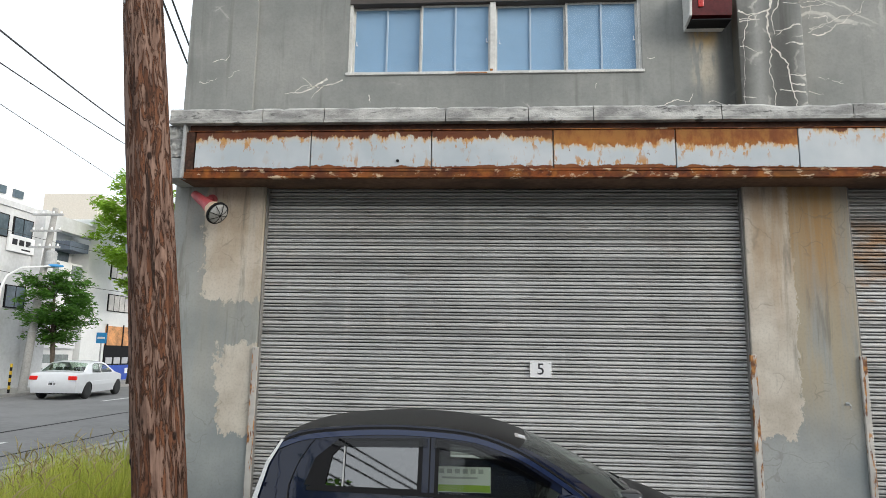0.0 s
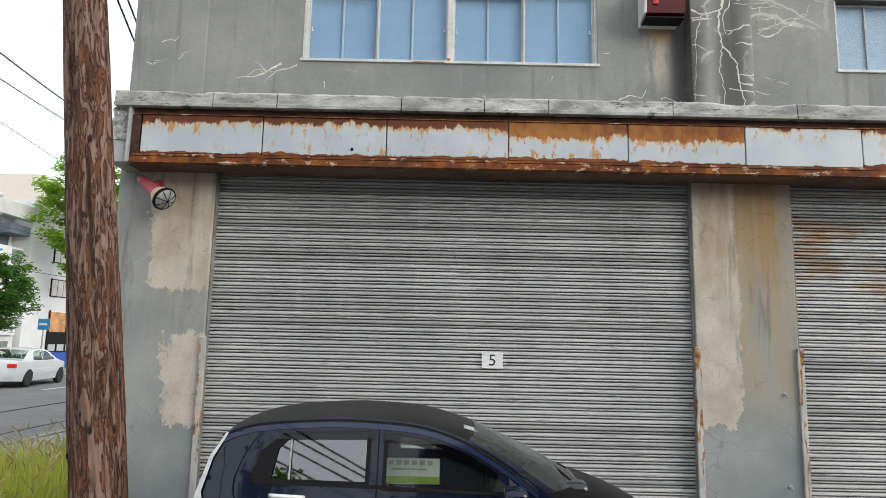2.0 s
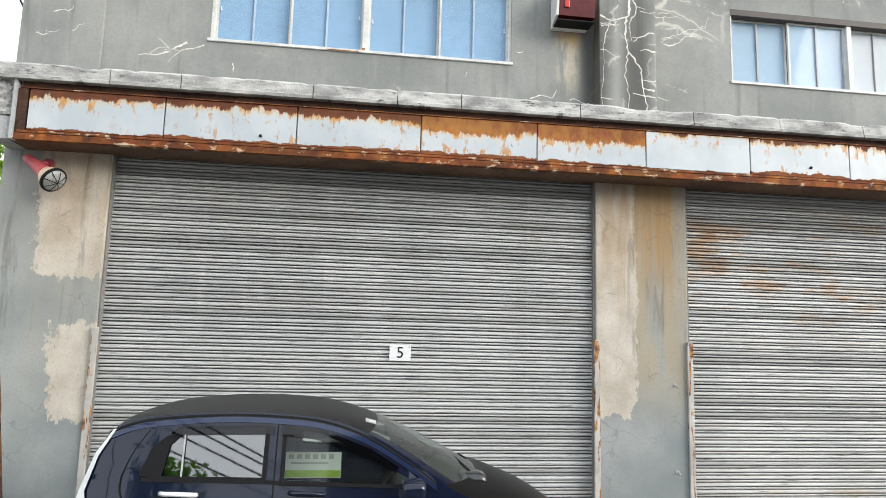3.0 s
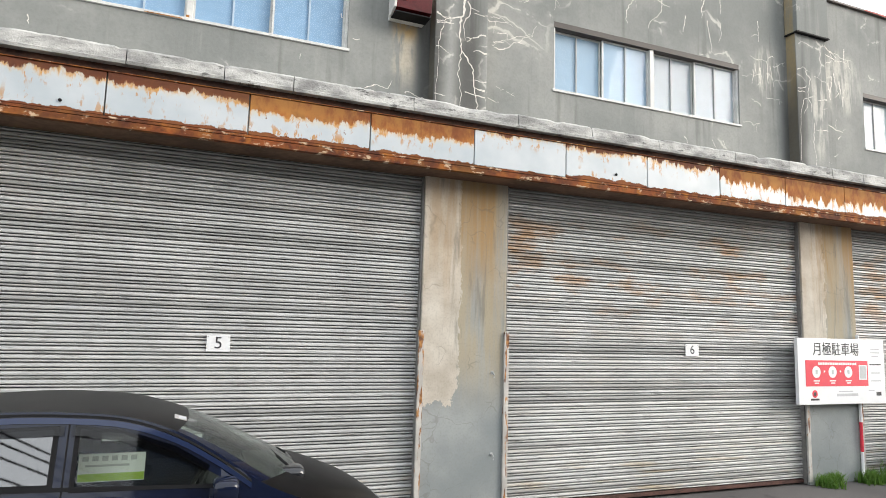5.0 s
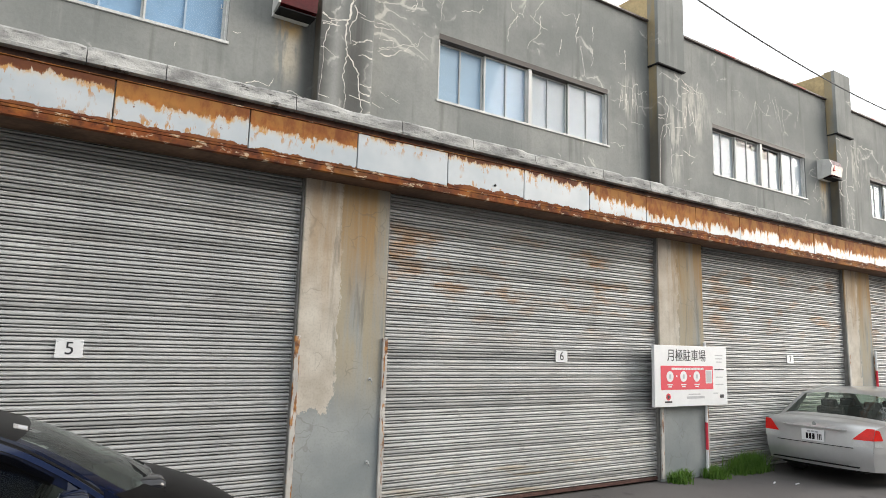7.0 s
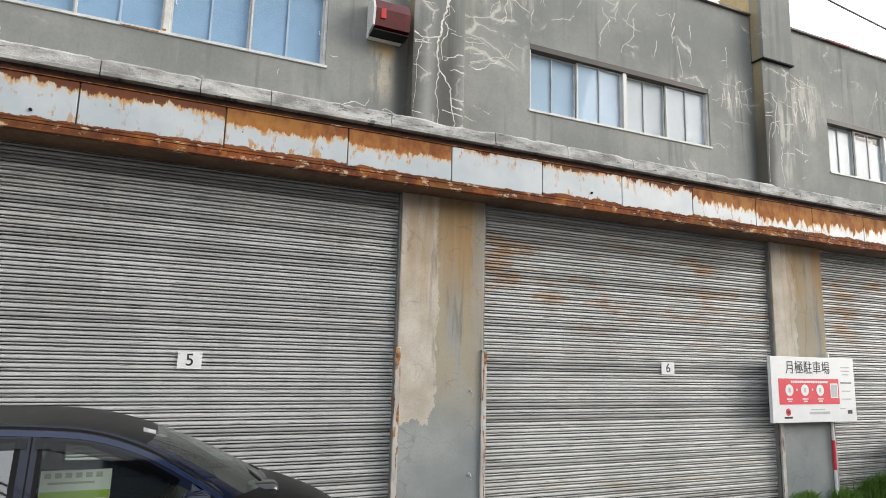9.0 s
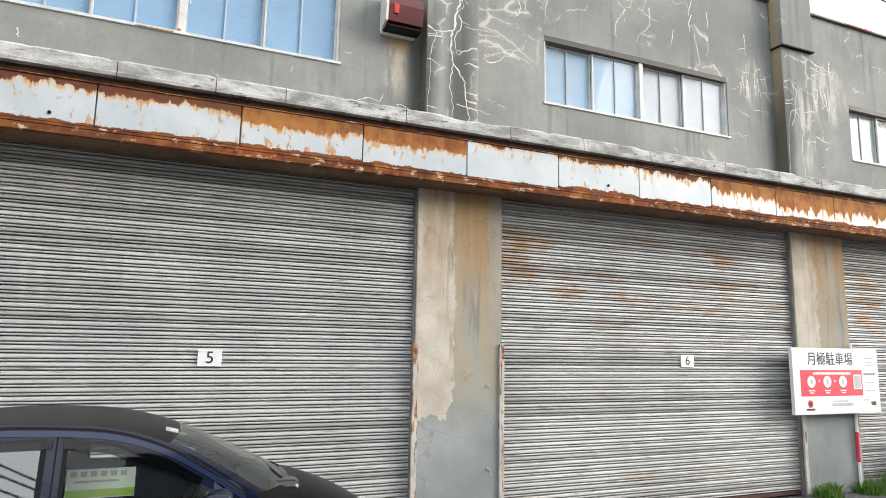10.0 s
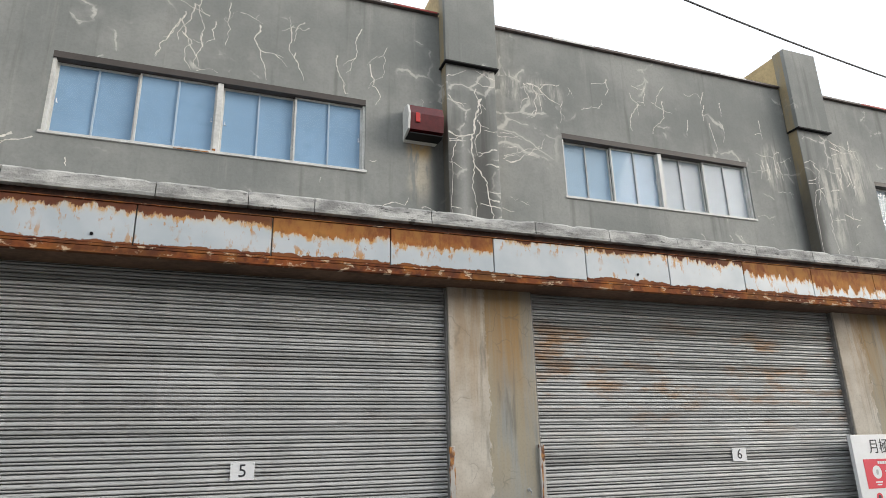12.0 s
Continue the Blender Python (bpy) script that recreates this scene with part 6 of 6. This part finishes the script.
def far_buildings():
    X = -18.3
    g = tagged(empty("office_building", (X, 0.8, 0)), "grey office building with a white sign across the street", "building")
    part("wall", block(-9, 0, 14.0, 20.9, 0, 7.9, 0.03), FAR_GREY, g)
    part("roof_edge", block(-9.1, 0.08, 13.9, 20.95, 7.9, 8.15), FAR_GREY, g)
    part("penthouse", block(-7, -1.2, 14.0, 21.5, 8.15, 9.2), FAR_WHITE, g)
    for k in range(4):
        part("roof_light", block(-1.19, -1.1, 17.2 + k * 1.1, 17.8 + k * 1.1, 8.75, 9.1), FAR_GLASS, g)
    facade_windows(g, 0.0, 17.6, 20.6, (3.6, 6.6), 0.9, 2)
    part("shop_window", block(0, 0.04, 15.0, 18.4, 0.4, 2.6), SHOP_GLASS, g)
    sg = part("sign_board", block(0.05, 0.14, 18.95, 20.55, 6.0, 6.72), PLATE_WHITE, g, "white sign board")
    for k in range(3):
        part("sign_bar", block(0.141, 0.15, 19.15 + k * 0.42, 19.45 + k * 0.42, 6.3, 6.55), INK, sg)
    part("sign_bar", block(0.141, 0.15, 19.75, 20.3, 6.1, 6.17), INK, sg)
    part("column", block(-0.1, 0.5, 20.6, 21.45, 0, 8.15, 0.02), FAR_GREY, g)
    part("portal_beam", block(-0.1, 0.3, 21.45, 24.7, 7.45, 8.15, 0.02), FAR_GREY, g)

    s = tagged(empty("shop_building", (X, 0, 0)), "white building with glazed balconies over a shop", "building")
    part("wall", block(-8, -0.9, 21.7, 25.6, 0, 7.6), FAR_WHITE, s)
    part("shop_front", block(-0.9, -0.3, 21.7, 25.6, 0, 3.1), FAR_WHITE, s)
    part("shop_glass", block(-0.29, -0.25, 22.1, 25.2, 0.45, 1.55), SHOP_GLASS, s)
    sb = part("shop_sign", block(-0.29, -0.1, 21.9, 25.4, 1.85, 2.75), PLATE_WHITE, s, "white shop sign")
    for k in range(6):
        part("sign_bar", block(-0.099, -0.09, 22.7 + k * 0.33, 22.93 + k * 0.33, 2.1, 2.35), PRINT_GREY, sb)
    part("shop_band", block(-0.249, -0.24, 22.1, 25.2, 0.9, 1.15), PLATE_WHITE, s)
    for z in (3.6, 5.2):
        part("balcony", block(-0.9, -0.2, 21.8, 25.5, z, z + 0.9), FAR_WHITE, s)
        for k in range(4):
            part("balcony_glass", block(-0.19, -0.16, 21.95 + k * 0.9, 22.75 + k * 0.9, z + 0.12, z + 0.8), SHOP_GLASS if k % 2 else FAR_WHITE, s)
        part("window_band", block(-0.89, -0.86, 22.0, 25.3, z + 0.95, z + 1.5), FAR_GLASS, s)
    part("awning", block(-0.9, 0.1, 23.9, 25.4, 6.7, 7.15), FAR_AWNING, s)
    part("parapet", block(-0.95, -0.7, 21.7, 25.6, 7.6, 7.9), FAR_GREY, s)

    p = tagged(empty("store_building", (X, 0, 0)), "white tiled building with a blue store front", "building")
    part("wall", block(-10, 0, 25.7, 37, 0, 8.6, 0.03), FAR_WHITE, p)
    facade_windows(p, 0.0, 27.4, 33.0, (3.95, 5.75), 0.85, 2, 4, SHOP_PALE)
    part("upper_poster", block(0.01, 0.06, 27.75, 33.0, 2.05, 3.1), SHOP_ORANGE, p, "orange posters behind glass")
    for k in range(4):
        part("poster_bar", block(0.061, 0.09, 27.75 + k * 1.6, 27.85 + k * 1.6, 2.0, 3.2), SEAL, p)
    part("dark_band", block(0.01, 0.07, 27.75, 33.0, 0.98, 2.05), SEAL, p)
    for k in range(5):
        part("notice", block(0.071, 0.09, 27.9 + k * 0.8, 28.5 + k * 0.8, 1.05, 1.4), PRINT_GREY, p)
    part("blue_panel", block(0.01, 0.07, 27.75, 33.0, 0.15, 0.97), SHOP_BLUE, p, "blue store panel")
    for a, b, c, d in ((27.95, 28.55, 0.48, 0.66), (28.14, 28.36, 0.33, 0.82)):
        part("cross_mark", block(0.071, 0.08, a, b, c, d), SHOP_YELLOW, p)
    for k in range(3):
        part("sign_bar", block(0.071, 0.08, 29.9 + k * 0.6, 30.3 + k * 0.6, 0.5, 0.8), PLATE_WHITE, p)
    t = tagged(empty("distant_tower", (-41.5, 60.5, 0)), "pale cream tower far behind the street", "building")
    part("wall", block(-3, 3, -3, 3, 0, 18), FAR_CREAM, t)


far_buildings()


def street_furniture():
    u = tagged(empty("concrete_pole", (-16.45, 19.3, 0.1)), "grey concrete power pole with a transformer and crossarms", "utility pole")
    part("shaft", tube([(0, 0, 0), (0.16, 0.12, 4), (0.36, 0.27, 7.7)], [0.17, 0.15, 0.11], 16), CONCRETE, u)
    for z in (7.3, 6.6, 5.9):
        part("crossarm", block(-0.35, 1.0, -0.14, -0.06, z, z + 0.08), GREY_STEEL, u)
        for k in (-0.25, 0.1, 0.55, 0.9):
            part("insulator", lathe([(0.03, 0), (0.05, 0.04), (0.03, 0.08), (0.045, 0.11)], 10, pose(k, -0.1, z + 0.08)), PLATE_WHITE, u)
    part("transformer", lathe([(0.2, 0), (0.22, 0.03), (0.22, 0.62), (0.16, 0.7)], 18, pose(0.6, -0.0, 5.1)), GREY_STEEL, u)
    for z in (2.4, 2.9):
        part("band", tube([(0.1, 0.075, z), (0.1, 0.075, z + 0.05)], 0.165, 14), GREY_STEEL, u)
    for px, py, k in ((-16.4, 28.9, 1.6), (-5.0, -4.6, 1.04)):
        v = tagged(empty("concrete_pole", (px, py, 0.1)), "tall plain concrete power pole beside the street", "utility pole")
        part("shaft", tube([(0, 0, 0), (0, 0, 8.7 * k)], [0.18, 0.11], 16), CONCRETE, v)
    l = tagged(empty("street_lamp", (-16.23, 17.11, 0.1)), "white curved-arm street lamp on the far pavement", "street lamp")
    part("post", tube([(0, 0, 0), (0, 0, 2), (0.03, 0.02, 4.0), (0.15, 0.11, 4.5), (0.5, 0.38, 4.85), (1.3, 0.97, 5.0)], [0.07, 0.055, 0.045, 0.04, 0.035, 0.03], 12), FAR_WHITE, l, smooth=True)
    hd = part("lamp_head", lathe([(0.02, 0), (0.05, 0.08), (0.065, 0.3), (0.04, 0.52), (0.01, 0.55)], 14, pose(1.2, 0.9, 5.02, 90, 0, 127)), SKY_BLUE_SIGN, l, smooth=True)
    h = tagged(empty("fire_hydrant", (-15.5, 19.1, 0.12)), "yellow fire hydrant on the pavement", "hydrant")
    part("barrel", lathe([(0.14, 0), (0.14, 0.05), (0.1, 0.06), (0.1, 0.5), (0.12, 0.52), (0.12, 0.56), (0.08, 0.66), (0.02, 0.7)], 16), HYDRANT, h)
    part("outlet", tube([(-0.18, 0, 0.4), (0.18, 0, 0.4)], 0.05, 10), HYDRANT, h)
    b = tagged(empty("striped_guard", (-16.0, 17.95, 0.12)), "black and yellow striped guard tube on a stay wire", "guard")
    for k in range(8):
        part("band", tube([(0, 0, k * 0.14), (0, 0, k * 0.14 + 0.138)], 0.045, 10), HYDRANT if k % 2 else SEAL, b)
    s = tagged(empty("street_name_sign", (-15.8, 23.4, 0.12)), "blue street plate on a grey post", "sign")
    part("post", tube([(0, 0, 0), (0, 0, 2.5)], 0.035, 10), GREY_STEEL, s)
    part("plate", block(-0.25, 0.25, -0.035, -0.005, 2.0, 2.5), SKY_BLUE_SIGN, s)
    part("plate_bar", block(-0.18, 0.18, -0.042, -0.036, 2.2, 2.3), PLATE_WHITE, s)
    for k in range(4):
        q = tagged(empty("bollard", (-15.95, 26.6 + k * 1.2, 0.12)), "short white bollard on the pavement", "bollard", "bollards")
        part("post", tube([(0, 0, 0), (0, 0, 0.7)], 0.06, 12), PLATE_WHITE, q)


street_furniture()


def cable(name, a, b, sag, r, label):
    pts = []
    for k in range(25):
        t = k / 24
        p = Vector(a).lerp(Vector(b), t)
        p.z -= sag * 4 * t * (1 - t)
        pts.append(p)
    return tagged(part(name, tube(pts, r, 6), WIRE), label, "cable", "overhead cables")


OVER = "black overhead cable crossing the white sky"
cable("overhead_cable", (-5.0, -4.6, 7.5), (-16.4, 28.9, 13.3), 0.38, 0.024, OVER)
cable("overhead_cable", (-5.0, -4.6, 6.6), (-16.4, 28.9, 12.4), 0.2, 0.016, OVER)
cable("overhead_cable", (-5.0, -4.6, 6.3), (-16.4, 28.9, 9.9), 0.05, 0.009, OVER)
cable("overhead_cable", (-0.62, -2.15, 6.1), (-5.0, 14.0, 6.9), 0.5, 0.012, OVER)
cable("overhead_cable", (-0.60, -2.15, 5.8), (-5.0, 14.0, 6.6), 0.5, 0.012, OVER)
cable("overhead_cable", (-18.0, 14.0, 6.9), (-15.9, 40.0, 7.5), 0.5, 0.012, OVER)
cable("overhead_cable", (-17.0, 14.0, 5.0), (-15.9, 40.0, 5.4), 0.4, 0.012, OVER)
cable("overhead_cable", (-0.6, -2.2, 7.65), (22.25, -0.06, 7.57), 0.93, 0.011, "black twisted cable running past the roofline")
# lines over the yard that the panes mirror
for dz in (0.0, 0.4, 0.75):
    cable("overhead_cable", (-5.0, -4.6, 8.75 - dz), (24, -11, 10.2 - dz), 0.3, 0.013, "black overhead cable above the yard")
for za, zb in ((10.4, 4.1), (9.9, 3.9), (9.2, 3.6), (10.9, 4.1)):
    cable("overhead_cable", (-9, -15.5, za), (7.5, -22.1, zb), 0.1, 0.03, "black overhead cable behind the yard")
for px, py, pz in ((24, -11, 10.6), (-9, -15.5, 11.2)):
    q = tagged(empty("concrete_pole", (px, py, 0)), "plain concrete power pole at the yard's edge", "utility pole")
    part("shaft", tube([(0, 0, 0), (0, 0, pz)], [0.18, 0.11], 16), CONCRETE, q)

# ---- the side behind the camera, known from reflections alone ----


def behind():
    w = part("yard_wall", block(-25, 45, -22.3, -22.0, 0, 4.2), plain("dark_yard_wall", (0.16, 0.15, 0.14), 0.9))
    tagged(w, "plain dark wall closing the yard", "wall", kind="structure")
    b = tagged(empty("warehouse", (1.6, -23.0, 0)), "plain dark warehouse with an orange corner, across the yard", "building")
    part("wall", block(0, 44, -8, 0, 0, 9.5), plain("dark_cladding", (0.07, 0.065, 0.06), 0.8), b)
    part("orange_band", block(-0.02, 3.2, 0.001, 0.06, 4.6, 5.6), SHOP_ORANGE, b)
    part("white_band", block(-0.02, 1.2, 0.001, 0.06, 5.7, 6.6), PLATE_WHITE, b)


behind()
tree("dark tree beside the yard wall", (-4.0, -19.5, 0.0), 8, 5.2, 2.6, 2.6, LEAF_DARK, 5000, 0.2, 21)
